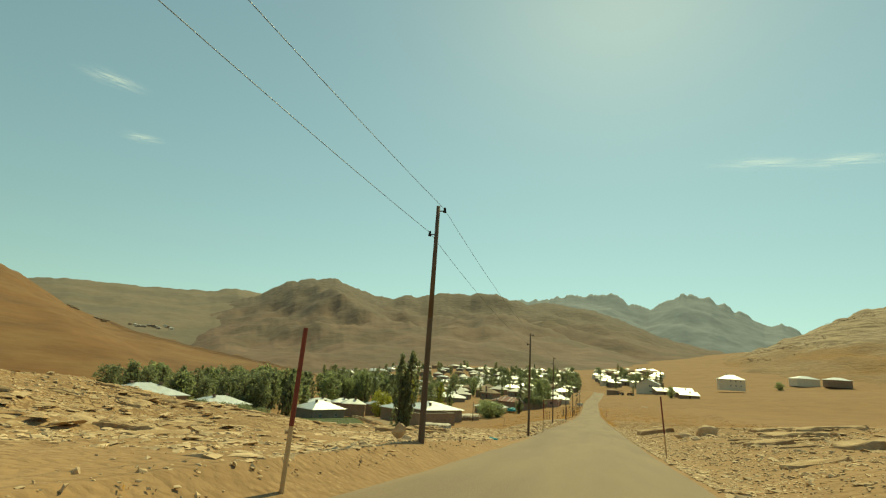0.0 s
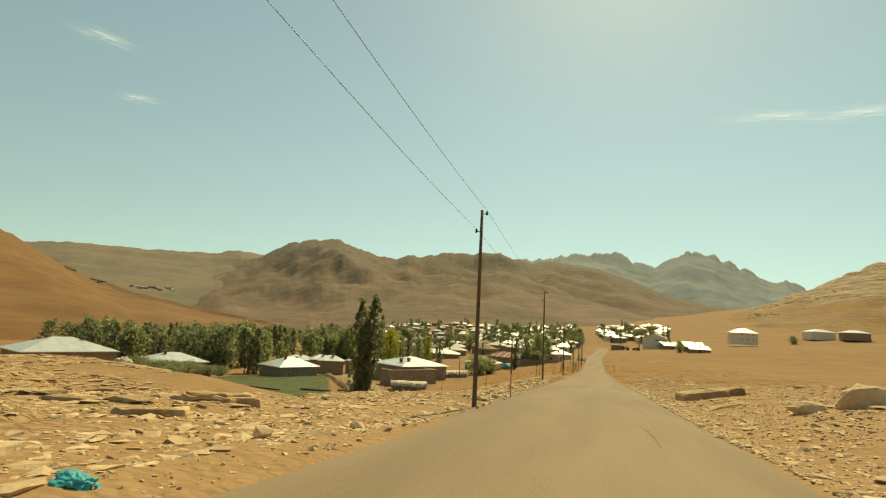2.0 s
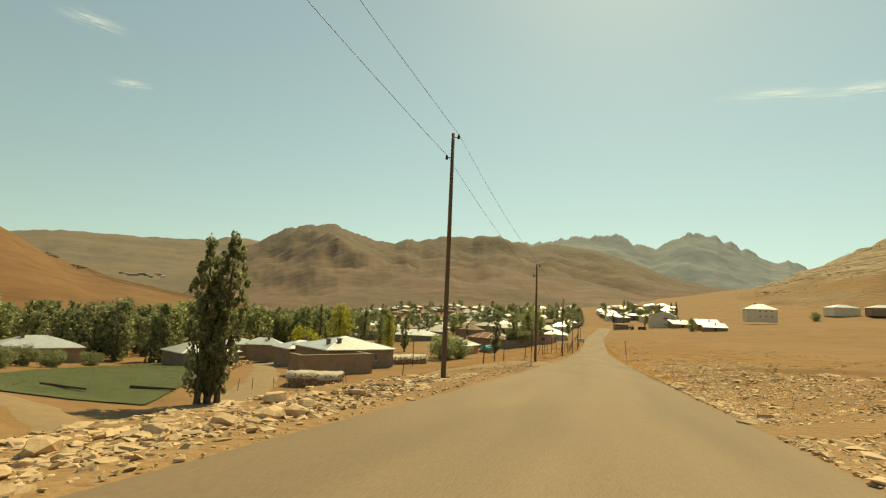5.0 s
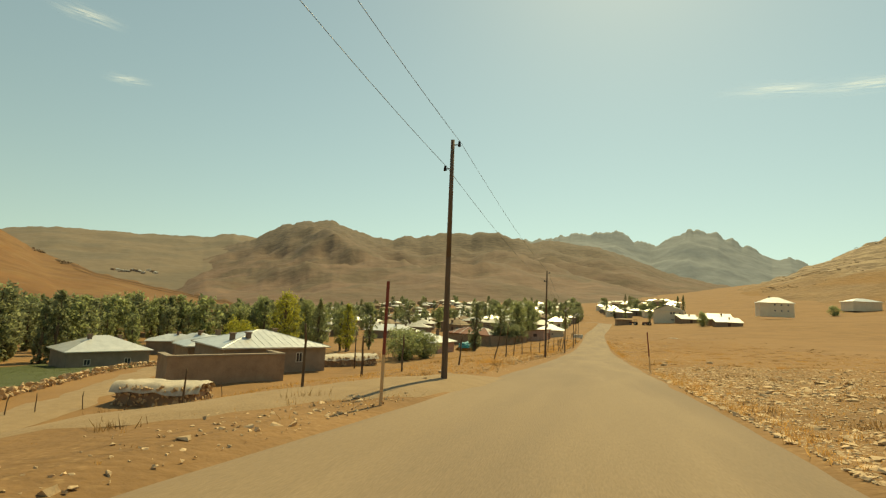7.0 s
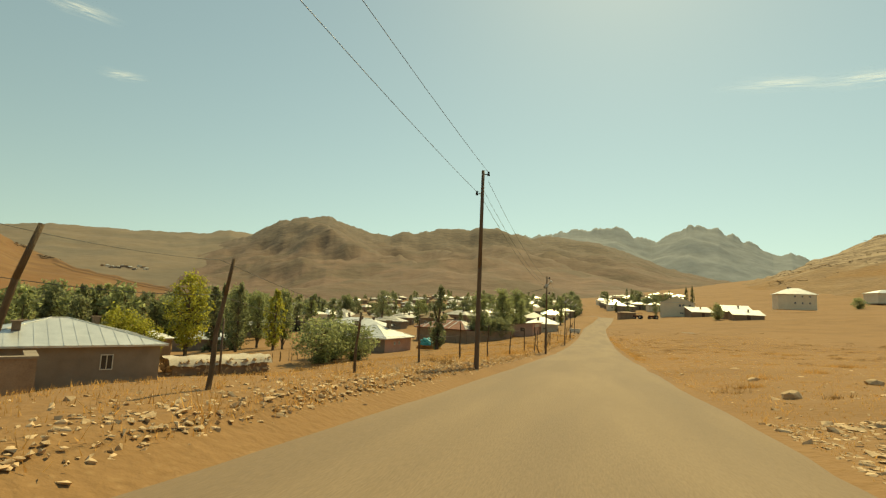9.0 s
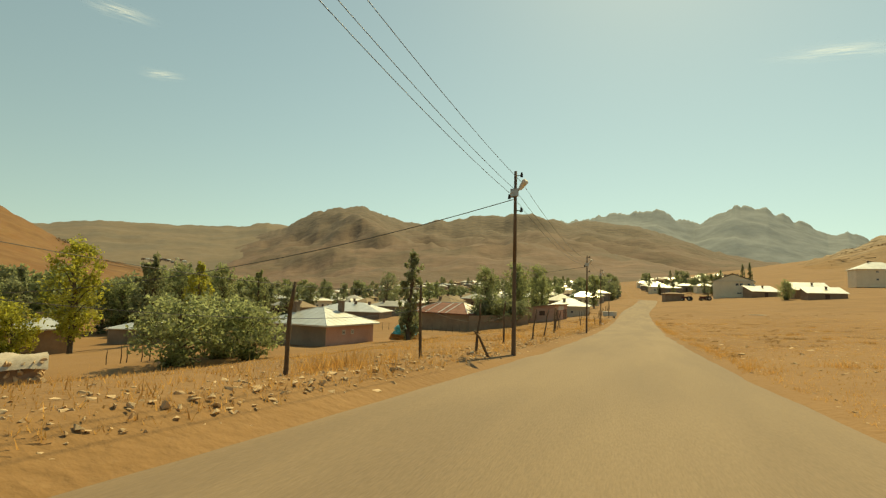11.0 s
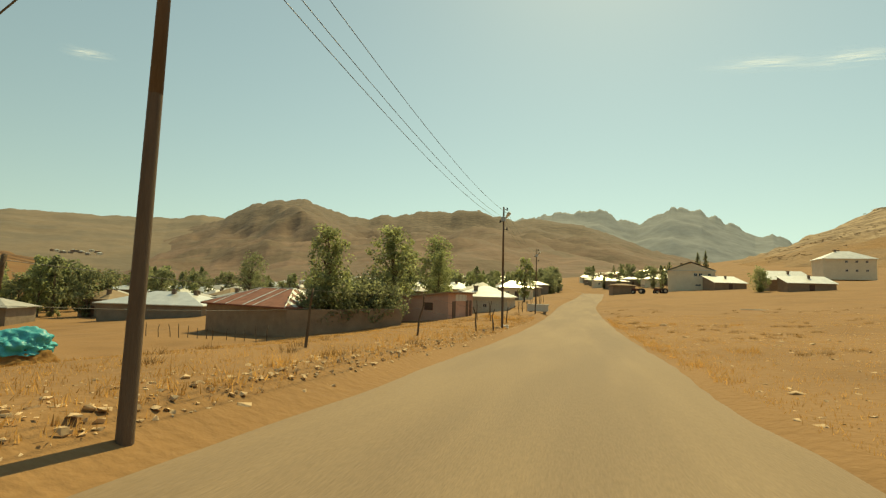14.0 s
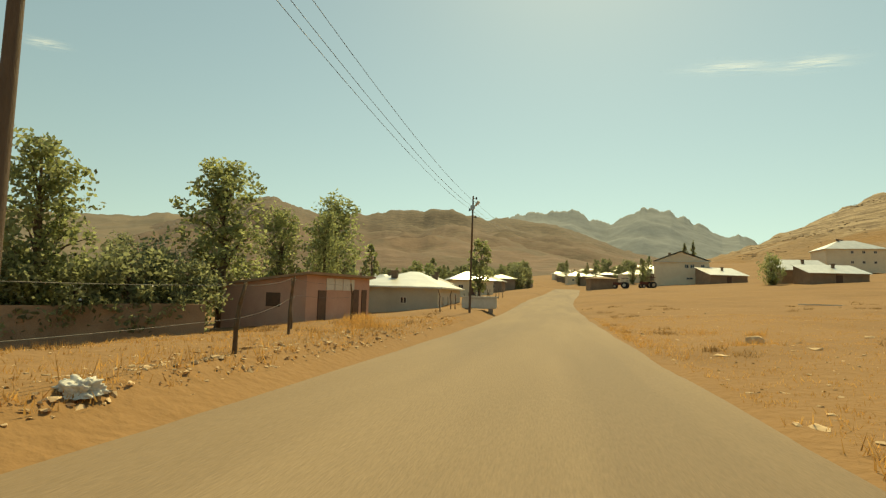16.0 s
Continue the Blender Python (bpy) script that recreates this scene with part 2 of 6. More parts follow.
def bedrock(m, dark, pale):
    """Cracked plates of pale rock and coarse rubble laid bare over the stony ground at the top of the road."""
    n, l = m.node_tree.nodes, m.node_tree.links
    b = n["Principled BSDF"]
    col = b.inputs["Base Color"].links[0].from_socket
    co, mp, warp, off, plates, tone, crack, shade, sep, yy, patch, cut, mul, mx = (n.new(k) for k in ("ShaderNodeTexCoord", "ShaderNodeMapping", "ShaderNodeTexNoise", "ShaderNodeVectorMath", "ShaderNodeTexVoronoi", "ShaderNodeTexNoise", "ShaderNodeMapRange", "ShaderNodeMixRGB", "ShaderNodeSeparateXYZ", "ShaderNodeMapRange", "ShaderNodeTexNoise", "ShaderNodeMapRange", "ShaderNodeMath", "ShaderNodeMixRGB"))
    mp.inputs["Scale"].default_value, mp.inputs["Rotation"].default_value = (1.1, 2.6, 1.0), (0, 0, 0.25)
    l.new(co.outputs["Object"], mp.inputs["Vector"])
    warp.inputs["Scale"].default_value, warp.inputs["Detail"].default_value = 1.3, 5
    l.new(mp.outputs[0], warp.inputs["Vector"])
    off.operation = "MULTIPLY_ADD"
    off.inputs[1].default_value = (0.9, 0.9, 0.9)
    l.new(warp.outputs["Color"], off.inputs[0])
    l.new(mp.outputs[0], off.inputs[2])
    plates.feature = "DISTANCE_TO_EDGE"
    plates.inputs["Scale"].default_value = 1.6
    l.new(off.outputs[0], plates.inputs["Vector"])
    crack.inputs["From Min"].default_value, crack.inputs["From Max"].default_value = 0.03, 0.13
    l.new(plates.outputs["Distance"], crack.inputs["Value"])
    tone.inputs["Scale"].default_value, tone.inputs["Detail"].default_value = 1.7, 7
    l.new(co.outputs["Object"], tone.inputs["Vector"])
    both = n.new("ShaderNodeMath")
    both.operation = "MULTIPLY"
    l.new(crack.outputs[0], both.inputs[0])
    l.new(tone.outputs["Fac"], both.inputs[1])
    grow2 = n.new("ShaderNodeMapRange")
    grow2.inputs["From Min"].default_value, grow2.inputs["From Max"].default_value = 0.10, 0.50
    l.new(both.outputs[0], grow2.inputs["Value"])
    shade.inputs[1].default_value, shade.inputs[2].default_value = (*dark, 1), (*pale, 1)
    l.new(grow2.outputs[0], shade.inputs[0])
    l.new(co.outputs["Object"], sep.inputs[0])
    yy.inputs["From Min"].default_value, yy.inputs["From Max"].default_value, yy.inputs["To Min"].default_value, yy.inputs["To Max"].default_value = 54, 84, 1, 0
    l.new(sep.outputs[1], yy.inputs["Value"])
    patch.inputs["Scale"].default_value, patch.inputs["Detail"].default_value = 0.14, 7
    l.new(co.outputs["Object"], patch.inputs["Vector"])
    cut.inputs["From Min"].default_value, cut.inputs["From Max"].default_value, cut.inputs["To Max"].default_value = 0.43, 0.56, 0.55
    l.new(patch.outputs["Fac"], cut.inputs["Value"])
    mul.operation = "MULTIPLY"
    l.new(yy.outputs[0], mul.inputs[0])
    l.new(cut.outputs[0], mul.inputs[1])
    left_of = n.new("ShaderNodeMapRange")
    left_of.inputs["From Min"].default_value, left_of.inputs["From Max"].default_value, left_of.inputs["To Min"].default_value, left_of.inputs["To Max"].default_value = -8.5, -5.5, 1, 0
    l.new(sep.outputs[0], left_of.inputs["Value"])
    plate = n.new("ShaderNodeMath")
    plate.operation = "MULTIPLY"
    l.new(mul.outputs[0], plate.inputs[0])
    l.new(left_of.outputs[0], plate.inputs[1])
    mul = plate
    l.new(mul.outputs[0], mx.inputs[0])
    soil, share, patchy = n.new("ShaderNodeMixRGB"), n.new("ShaderNodeMapRange"), n.new("ShaderNodeMath")
    share.inputs["From Min"].default_value, share.inputs["From Max"].default_value, share.inputs["To Max"].default_value = 66, 96, 1.0
    l.new(sep.outputs[1], share.inputs["Value"])
    patchy.operation = "MULTIPLY"
    l.new(share.outputs[0], patchy.inputs[0])
    l.new(tone.outputs["Fac"], patchy.inputs[1])
    l.new(patchy.outputs[0], soil.inputs[0])
    gravel, pale_share = n.new("ShaderNodeMixRGB"), n.new("ShaderNodeMath")
    pale_share.operation = "MULTIPLY"
    l.new(yy.outputs[0], pale_share.inputs[0])
    l.new(tone.outputs["Fac"], pale_share.inputs[1])
    l.new(pale_share.outputs[0], gravel.inputs[0])
    l.new(col, gravel.inputs[1])
    gravel.inputs[2].default_value = (0.37, 0.225, 0.118, 1)
    l.new(gravel.outputs[0], soil.inputs[1])
    soil.inputs[2].default_value = (0.255, 0.138, 0.060, 1)
    l.new(soil.outputs[0], mx.inputs[1])
    l.new(shade.outputs[0], mx.inputs[2])
    l.new(mx.outputs[0], b.inputs["Base Color"])
    # relief of the plates and of the rubble between them
    high, rub, amount, add = n.new("ShaderNodeMath"), n.new("ShaderNodeTexVoronoi"), n.new("ShaderNodeMath"), n.new("ShaderNodeMath")
    high.operation, amount.operation, add.operation = "MULTIPLY", "MULTIPLY", "ADD"
    l.new(grow2.outputs[0], high.inputs[0])
    l.new(mul.outputs[0], high.inputs[1])
    rub.inputs["Scale"].default_value = 5.5
    l.new(co.outputs["Object"], rub.inputs["Vector"])
    less = n.new("ShaderNodeMath")
    less.operation, less.inputs[1].default_value, less.inputs[2].default_value = "MULTIPLY_ADD", -0.5, -0.12
    l.new(yy.outputs[0], less.inputs[0])
    l.new(rub.outputs["Distance"], amount.inputs[0])
    l.new(less.outputs[0], amount.inputs[1])
    l.new(high.outputs[0], add.inputs[0])
    l.new(amount.outputs[0], add.inputs[1])
    bp = n.new("ShaderNodeBump")
    bp.inputs["Strength"].default_value, bp.inputs["Distance"].default_value = 0.55, 0.10
    l.new(add.outputs[0], bp.inputs["Height"])
    l.new(b.inputs["Normal"].links[0].from_socket, bp.inputs["Normal"])
    l.new(bp.outputs[0], b.inputs["Normal"])


bedrock(M["earth"], (0.17, 0.085, 0.036), (0.46, 0.30, 0.165))


def layered(m, dark, pale, low, high):
    """Bedded rock showing through on the upper part of a hillside, between two heights."""
    n, l = m.node_tree.nodes, m.node_tree.links
    b = n["Principled BSDF"]
    col = b.inputs["Base Color"].links[0].from_socket
    co, mp, beds, ramp, sep, up, patch, add, mx = (n.new(k) for k in ("ShaderNodeTexCoord", "ShaderNodeMapping", "ShaderNodeTexNoise", "ShaderNodeValToRGB", "ShaderNodeSeparateXYZ", "ShaderNodeMapRange", "ShaderNodeTexNoise", "ShaderNodeMath", "ShaderNodeMixRGB"))
    mp.inputs["Scale"].default_value, mp.inputs["Rotation"].default_value = (0.03, 0.03, 0.30), (0.05, 0.10, 0)
    l.new(co.outputs["Object"], mp.inputs["Vector"])
    beds.inputs["Scale"].default_value, beds.inputs["Detail"].default_value, beds.inputs["Roughness"].default_value = 1.0, 8, 0.7
    l.new(mp.outputs[0], beds.inputs["Vector"])
    ramp.color_ramp.elements[0].position, ramp.color_ramp.elements[1].position = 0.40, 0.58
    ramp.color_ramp.elements[0].color, ramp.color_ramp.elements[1].color = (*dark, 1), (*pale, 1)
    l.new(beds.outputs["Fac"], ramp.inputs[0])
    l.new(co.outputs["Object"], sep.inputs[0])
    patch.inputs["Scale"].default_value, patch.inputs["Detail"].default_value = 0.02, 6
    l.new(co.outputs["Object"], patch.inputs["Vector"])
    add.operation, add.inputs[1].default_value = "MULTIPLY_ADD", 60.0
    l.new(patch.outputs["Fac"], add.inputs[0])
    l.new(sep.outputs[2], add.inputs[2])
    up.inputs["From Min"].default_value, up.inputs["From Max"].default_value = low + 30, high + 30
    l.new(add.outputs[0], up.inputs["Value"])
    l.new(up.outputs[0], mx.inputs[0])
    l.new(col, mx.inputs[1])
    l.new(ramp.outputs[0], mx.inputs[2])
    l.new(mx.outputs[0], b.inputs["Base Color"])


layered(M["hill_rock"], (0.14, 0.09, 0.055), (0.36, 0.26, 0.165), 42, 58)
layered(M["hill"], (0.095, 0.074, 0.056), (0.155, 0.112, 0.080), 70, 260)


# ---- building blocks ----
def mesh_of(bm, name):
    me = bpy.data.meshes.new(name)
    bm.to_mesh(me)
    bm.free()
    return me


def part(name, bm, material, parent=None, label="", smooth=False):
    me = mesh_of(bm, name)
    me.materials.append(material)
    if smooth:
        me.shade_smooth()
    ob = new(name, me)
    if parent:
        ob.parent = parent
    if label:
        tagged(ob, label)
    return ob


def thing(name, m, label, category, group="", kind=""):
    ob = new(name)
    ob.empty_display_size = 0.3
    ob.matrix_world = m
    return tagged(ob, label, category, group, kind)


def box(bm, x0, x1, y0, y1, z0, z1):
    v = [bm.verts.new(c) for c in ((x0, y0, z0), (x1, y0, z0), (x1, y1, z0), (x0, y1, z0), (x0, y0, z1), (x1, y0, z1), (x1, y1, z1), (x0, y1, z1))]
    for f in ((3, 2, 1, 0), (4, 5, 6, 7), (0, 1, 5, 4), (1, 2, 6, 5), (2, 3, 7, 6), (3, 0, 4, 7)):
        bm.faces.new([v[i] for i in f])
    return v


def tube(bm, a, b, ra, rb, n=8, cap=True):
    a, b = Vector(a), Vector(b)
    d = (b - a).normalized()
    u = d.orthogonal().normalized()
    w = d.cross(u)
    rings = []
    for p, r in ((a, ra), (b, rb)):
        rings.append([bm.verts.new(p + (u * math.cos(2 * math.pi * i / n) + w * math.sin(2 * math.pi * i / n)) * r) for i in range(n)])
    for i in range(n):
        bm.faces.new((rings[0][i], rings[0][(i + 1) % n], rings[1][(i + 1) % n], rings[1][i]))
    if cap:
        bm.faces.new(rings[1])
        bm.faces.new(rings[0][::-1])


# ---- lie of the land ----
def lattice(ix, iy, seed):
    h = (ix.astype(np.int64) * 374761393 + iy.astype(np.int64) * 668265263 + seed * 1442695041) & 0x7FFFFFFF
    h = ((h ^ (h >> 13)) * 1274126177) & 0x7FFFFFFF
    return ((h ^ (h >> 16)) & 0xFFFF) / 65535.0


def value_noise(x, y, seed=0):
    x, y = np.asarray(x, float), np.asarray(y, float)
    ix, iy = np.floor(x), np.floor(y)
    fx, fy = x - ix, y - iy
    fx, fy = fx * fx * (3 - 2 * fx), fy * fy * (3 - 2 * fy)
    a, b = lattice(ix, iy, seed), lattice(ix + 1, iy, seed)
    c, d = lattice(ix, iy + 1, seed), lattice(ix + 1, iy + 1, seed)
    return (a + (b - a) * fx) * (1 - fy) + (c + (d - c) * fx) * fy - 0.5


def fbm(x, y, seed=0, octaves=4):
    total, amp = 0.0, 1.0
    for k in range(octaves):
        total = total + amp * value_noise(np.asarray(x) * 2 ** k, np.asarray(y) * 2 ** k, seed + k)
        amp *= 0.5
    return total


def smooth(a, b, v):
    s = np.clip((np.asarray(v, float) - a) / (b - a), 0, 1)
    return s * s * (3 - 2 * s)


_y = np.arange(-400, 5001, 2.0)
_z = np.interp(_y, [-400, -60, 0, 20, 40, 60, 80, 100, 120, 140, 160, 175, 190, 205, 222, 236, 252, 280, 318, 330, 345, 365, 405, 560, 700, 900, 1500, 5000],
               [24, 4.2, 0, -1.5, -2.9, -4.03, -5.15, -6.24, -7.35, -8.3, -8.98, -9.53, -9.96, -10.15, -10.15, -10.0, -9.6, -8.5, -6.95, -6.75, -7.0, -7.0, -4.6, 4, 11, 20, 40, 70])
_z = np.convolve(np.pad(_z, 3, mode="edge"), np.ones(7) / 7, "valid")


def road_z(y):
    return np.interp(y, _y, _z)


def road_x(y):
    y = np.asarray(y, float)
    return -0.45 + 0.055 * np.maximum(0, y - 240) * smooth(236, 285, y) - 0.12 * np.maximum(0, y - 335)


ROAD_L, ROAD_R = 3.05, 3.05       # half widths


def ground_z(x, y, rough=True):
    x, y = np.asarray(x, float), np.asarray(y, float)
    zr, xc = road_z(y), road_x(y)
    d, e = xc - ROAD_L - x, x - xc - ROAD_R
    near = np.interp(y, [-60, 0, 18, 24, 30, 36, 40, 46, 57, 72, 94, 112, 133, 168, 208, 218, 234, 282, 380, 560], [1.3, 1.3, 0.8, 0.15, -1.1, -2.25, -2.6, -3.4, -4.5, -5.3, -5.6, -4.8, -3.7, -2.5, -2.4, -1.7, -1.2, -1.4, -2, -2])
    deep = np.interp(y, [-60, 28, 55, 90, 122, 157, 225, 282, 390, 560, 900], [-3, -3.5, -4.5, -5.3, -6.8, -7.9, -4.2, -4.5, -6, -3, 0])
    out = np.interp(y, [-60, 0, 28, 56, 94], [-3, -3.5, -4, -3.6, 0])
    wide = np.interp(y, [46, 56, 76, 96], [27, 21, 21, 27])
    left = near * smooth(0.5, wide, d) + (deep - near) * smooth(27, 85, d) + out * smooth(20, 32, d) * (1 - smooth(40, 80, d))
    left = left + np.interp(d, [24, 28, 33, 40, 50, 58, 66, 76, 90], [0, 2.0, 4.0, 5.1, 5.2, 4.6, 3.2, 1.5, 0]) * smooth(12, 32, y) * (1 - smooth(66, 92, y))
    left = left + np.interp(y, [-20, 0, 13.6, 25, 34, 40, 50, 64, 84, 90, 100, 118, 141, 167, 192, 230], [0.3, 0.35, 0.42, 0.1, -0.25, -0.32, -0.15, 0, 0, 0.1, 0.2, 0.3, 0.22, 0.28, 0.32, 0.3]) * smooth(0.1, 0.9, d) * (1 - smooth(4, 12, d))
    left = left + np.interp(d, [0, 3, 7, 12, 20, 26, 34], [0, -0.15, -0.3, -0.05, 0.6, 0.7, 0]) * (1 - smooth(20, 34, y)) * smooth(-40, -10, y)
    sunk = smooth(130, 330, d) * smooth(170, 260, y)
    left = left + (-16 - zr - left) * sunk + 30 * smooth(900, 2500, d)
    slope = np.interp(y, [-60, 0, 42, 84, 150, 215, 282, 560], [0.15, 0.14, 0.12, 0.05, 0.045, 0.05, 0.075, 0.085])
    bank = np.interp(y, [-60, 0, 56, 100, 150], [0.5, 0.5, 0.45, 0.25, 0.1])
    right = bank * smooth(0.2, 4, e) + slope * np.clip(e - 1, 0, 180) + 0.14 * np.clip(e - 180, 0, 500)
    z = zr + np.where(d > 0, left, 0) + np.where(e > 0, right, 0)
    if rough:
        off = smooth(0.2, 3, np.maximum(d, e))
        stony = 1 - smooth(66, 104, y)
        z = z + off * (0.22 * fbm(x / 6, y / 6, 3) + 0.10 * (0.5 + stony) * (1 - smooth(18, 30, np.maximum(d, e))) * fbm(x / 1.3, y / 1.3, 9, 3)) + 1.4 * smooth(40, 200, np.maximum(d, e)) * fbm(x / 60, y / 60, 5)
        # tilted ledges of bedrock on the stony ground
        led = smooth(3, 9, np.maximum(d, e)) * stony * (1 - smooth(24, 36, np.maximum(d, e)))
        z = z + led * 0.42 * (np.floor(3 * fbm(x / 7 + 0.25 * y / 7, y / 4, 21, 3)) / 3)
        # a low earth step across the slope
        z = z - 0.32 * smooth(5, 9, e) * (1 - smooth(24, 34, e)) * smooth(70, 84, y) * (1 - smooth(0, 0.6, y - 92 - 0.1 * e - 1.5 * fbm(x / 5, y * 0, 37, 3)))
    return z - 0.12 * (1 - smooth(-0.35, 0.15, np.maximum(d, e)))


def gz(x, y):
    return float(ground_z(x, y))


def grid_mesh(name, xs, ys, zs, material):
    """A sheet over a grid of x, y, z arrays of shape (rows, columns)."""
    r, c = zs.shape
    verts = np.stack([xs, ys, zs], -1).reshape(-1, 3)
    i = np.arange(r * c).reshape(r, c)
    faces = np.stack([i[:-1, :-1], i[:-1, 1:], i[1:, 1:], i[1:, :-1]], -1).reshape(-1, 4)
    me = bpy.data.meshes.new(name)
    me.from_pydata(verts.tolist(), [], faces.tolist())
    me.materials.append(material)
    me.shade_smooth()
    return new(name, me)


def graded(lo, fine_lo, fine_hi, hi, step, growth):
    v = list(np.arange(fine_lo, fine_hi, step))
    s, p = step, fine_hi
    up = []
    while p < hi:
        up.append(p)
        s *= growth
        p += s
    s, p = step, fine_lo
    down = []
    while True:
        s *= growth
        p -= s
        if p < lo:
            break
        down.append(p)
    return np.array([lo] + down[::-1] + v + up + [hi])


gx = graded(-4000, -26, 14, 4000, 0.45, 1.06)
gy = graded(-500, 2, 205, 4900, 0.5, 1.05)
X, Y = np.meshgrid(gx, gy)
ground = tagged(grid_mesh("ground", X, Y, ground_z(X, Y), M["earth"]), "dry stony orange-brown earth with sparse dead grass", "ground", kind="structure")

ry = np.arange(-60, 352, 0.7)
ru = np.linspace(-1, 1, 13)
RU, RY = np.meshgrid(ru, ry)
wob = 0.22 * fbm(RY / 3.0, RU * 0 + np.sign(RU) * 7, 31, 3) * np.abs(RU) ** 6
broad = 0.45 * smooth(24, 40, RY) * (1 - smooth(60, 84, RY)) - 0.25 * smooth(132, 150, RY) * (1 - smooth(172, 190, RY))
RX = road_x(RY) + RU * (ROAD_L + broad) + wob * np.sign(RU) - 0.035 * np.maximum(0, RY - 322) ** 2
road = tagged(grid_mesh("road", RX, RY, np.where(RY < 322, road_z(RY), np.maximum(road_z(RY), ground_z(RX, RY) + 0.03)) + 0.03 - 0.05 * RU ** 2 - 0.03 * np.abs(RU) ** 20, M["road"]), "narrow worn asphalt road covered with pale dust", "road", kind="structure")


def road_crack(y0, u0, length, seed):
    """A thin branching crack worn into the asphalt."""
    rng = random.Random(seed)
    pts, y, u = [], y0, u0
    while y < y0 + length:
        pts.append((y, u))
        y += rng.uniform(0.12, 0.3)
        u += rng.uniform(-0.07, 0.055)
    bm = bmesh.new()
    old = None
    for k, (y, u) in enumerate(pts):
        w = 0.013 * math.sin(math.pi * (k + 0.5) / len(pts)) * rng.uniform(0.5, 1.3)
        x, z = float(road_x(y)) + u, float(road_z(y)) + 0.03 - 0.05 * (u / ROAD_L) ** 2 + 0.006
        row = [bm.verts.new((x - w, y, z)), bm.verts.new((x + w, y, z))]
        if old:
            bm.faces.new((old[0], old[1], row[1], row[0]))
        old = row
    part("crack", bm, M["crack"], road)


for k, (y0, u0, length) in enumerate(((31.5, 1.4, 5.5), (36, 1.75, 3.0), (39.5, 1.9, 4.0))):
    road_crack(y0, u0, length, 60 + k)


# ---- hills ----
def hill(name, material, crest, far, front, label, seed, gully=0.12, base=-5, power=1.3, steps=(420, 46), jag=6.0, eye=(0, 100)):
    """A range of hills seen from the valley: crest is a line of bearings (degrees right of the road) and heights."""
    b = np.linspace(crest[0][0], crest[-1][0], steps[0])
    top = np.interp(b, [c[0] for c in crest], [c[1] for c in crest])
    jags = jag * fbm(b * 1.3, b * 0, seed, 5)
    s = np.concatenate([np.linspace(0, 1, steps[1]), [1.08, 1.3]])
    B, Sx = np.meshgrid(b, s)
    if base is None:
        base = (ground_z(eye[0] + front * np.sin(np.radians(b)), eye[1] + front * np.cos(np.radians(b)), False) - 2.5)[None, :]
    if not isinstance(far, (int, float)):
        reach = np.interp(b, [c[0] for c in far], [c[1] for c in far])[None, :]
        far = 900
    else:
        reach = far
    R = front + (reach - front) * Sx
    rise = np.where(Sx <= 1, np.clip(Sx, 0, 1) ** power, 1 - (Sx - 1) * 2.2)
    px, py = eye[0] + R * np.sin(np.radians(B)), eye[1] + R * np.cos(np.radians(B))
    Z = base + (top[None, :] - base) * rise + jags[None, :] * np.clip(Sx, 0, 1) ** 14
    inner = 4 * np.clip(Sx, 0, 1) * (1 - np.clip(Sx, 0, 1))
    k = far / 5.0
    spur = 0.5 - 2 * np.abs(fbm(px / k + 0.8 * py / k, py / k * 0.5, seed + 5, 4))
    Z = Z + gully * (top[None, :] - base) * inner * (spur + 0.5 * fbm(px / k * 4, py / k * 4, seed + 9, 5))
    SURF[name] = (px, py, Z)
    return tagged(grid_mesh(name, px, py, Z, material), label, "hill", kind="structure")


SURF = {}
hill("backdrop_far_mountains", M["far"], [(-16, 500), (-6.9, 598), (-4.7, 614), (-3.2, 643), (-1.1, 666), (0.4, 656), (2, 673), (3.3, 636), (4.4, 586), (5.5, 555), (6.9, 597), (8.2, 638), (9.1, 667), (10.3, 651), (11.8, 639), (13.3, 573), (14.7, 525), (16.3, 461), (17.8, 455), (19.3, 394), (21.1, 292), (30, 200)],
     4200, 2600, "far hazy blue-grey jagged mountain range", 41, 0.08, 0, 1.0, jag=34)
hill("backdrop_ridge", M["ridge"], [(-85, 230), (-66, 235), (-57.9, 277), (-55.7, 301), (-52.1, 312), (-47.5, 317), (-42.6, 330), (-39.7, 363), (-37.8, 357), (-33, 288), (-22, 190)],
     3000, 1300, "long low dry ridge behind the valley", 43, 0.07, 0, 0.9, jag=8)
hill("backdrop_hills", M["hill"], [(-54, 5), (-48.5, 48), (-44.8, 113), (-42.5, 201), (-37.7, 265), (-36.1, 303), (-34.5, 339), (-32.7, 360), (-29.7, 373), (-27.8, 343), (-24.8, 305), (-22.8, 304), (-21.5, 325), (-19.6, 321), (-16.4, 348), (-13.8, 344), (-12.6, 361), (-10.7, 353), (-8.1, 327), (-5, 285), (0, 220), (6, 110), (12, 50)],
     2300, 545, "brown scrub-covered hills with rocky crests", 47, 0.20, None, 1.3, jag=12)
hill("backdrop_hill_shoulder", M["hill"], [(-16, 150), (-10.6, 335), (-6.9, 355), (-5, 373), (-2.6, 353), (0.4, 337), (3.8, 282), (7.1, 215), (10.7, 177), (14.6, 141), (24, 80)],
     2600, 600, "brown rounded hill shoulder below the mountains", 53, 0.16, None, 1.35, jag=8)
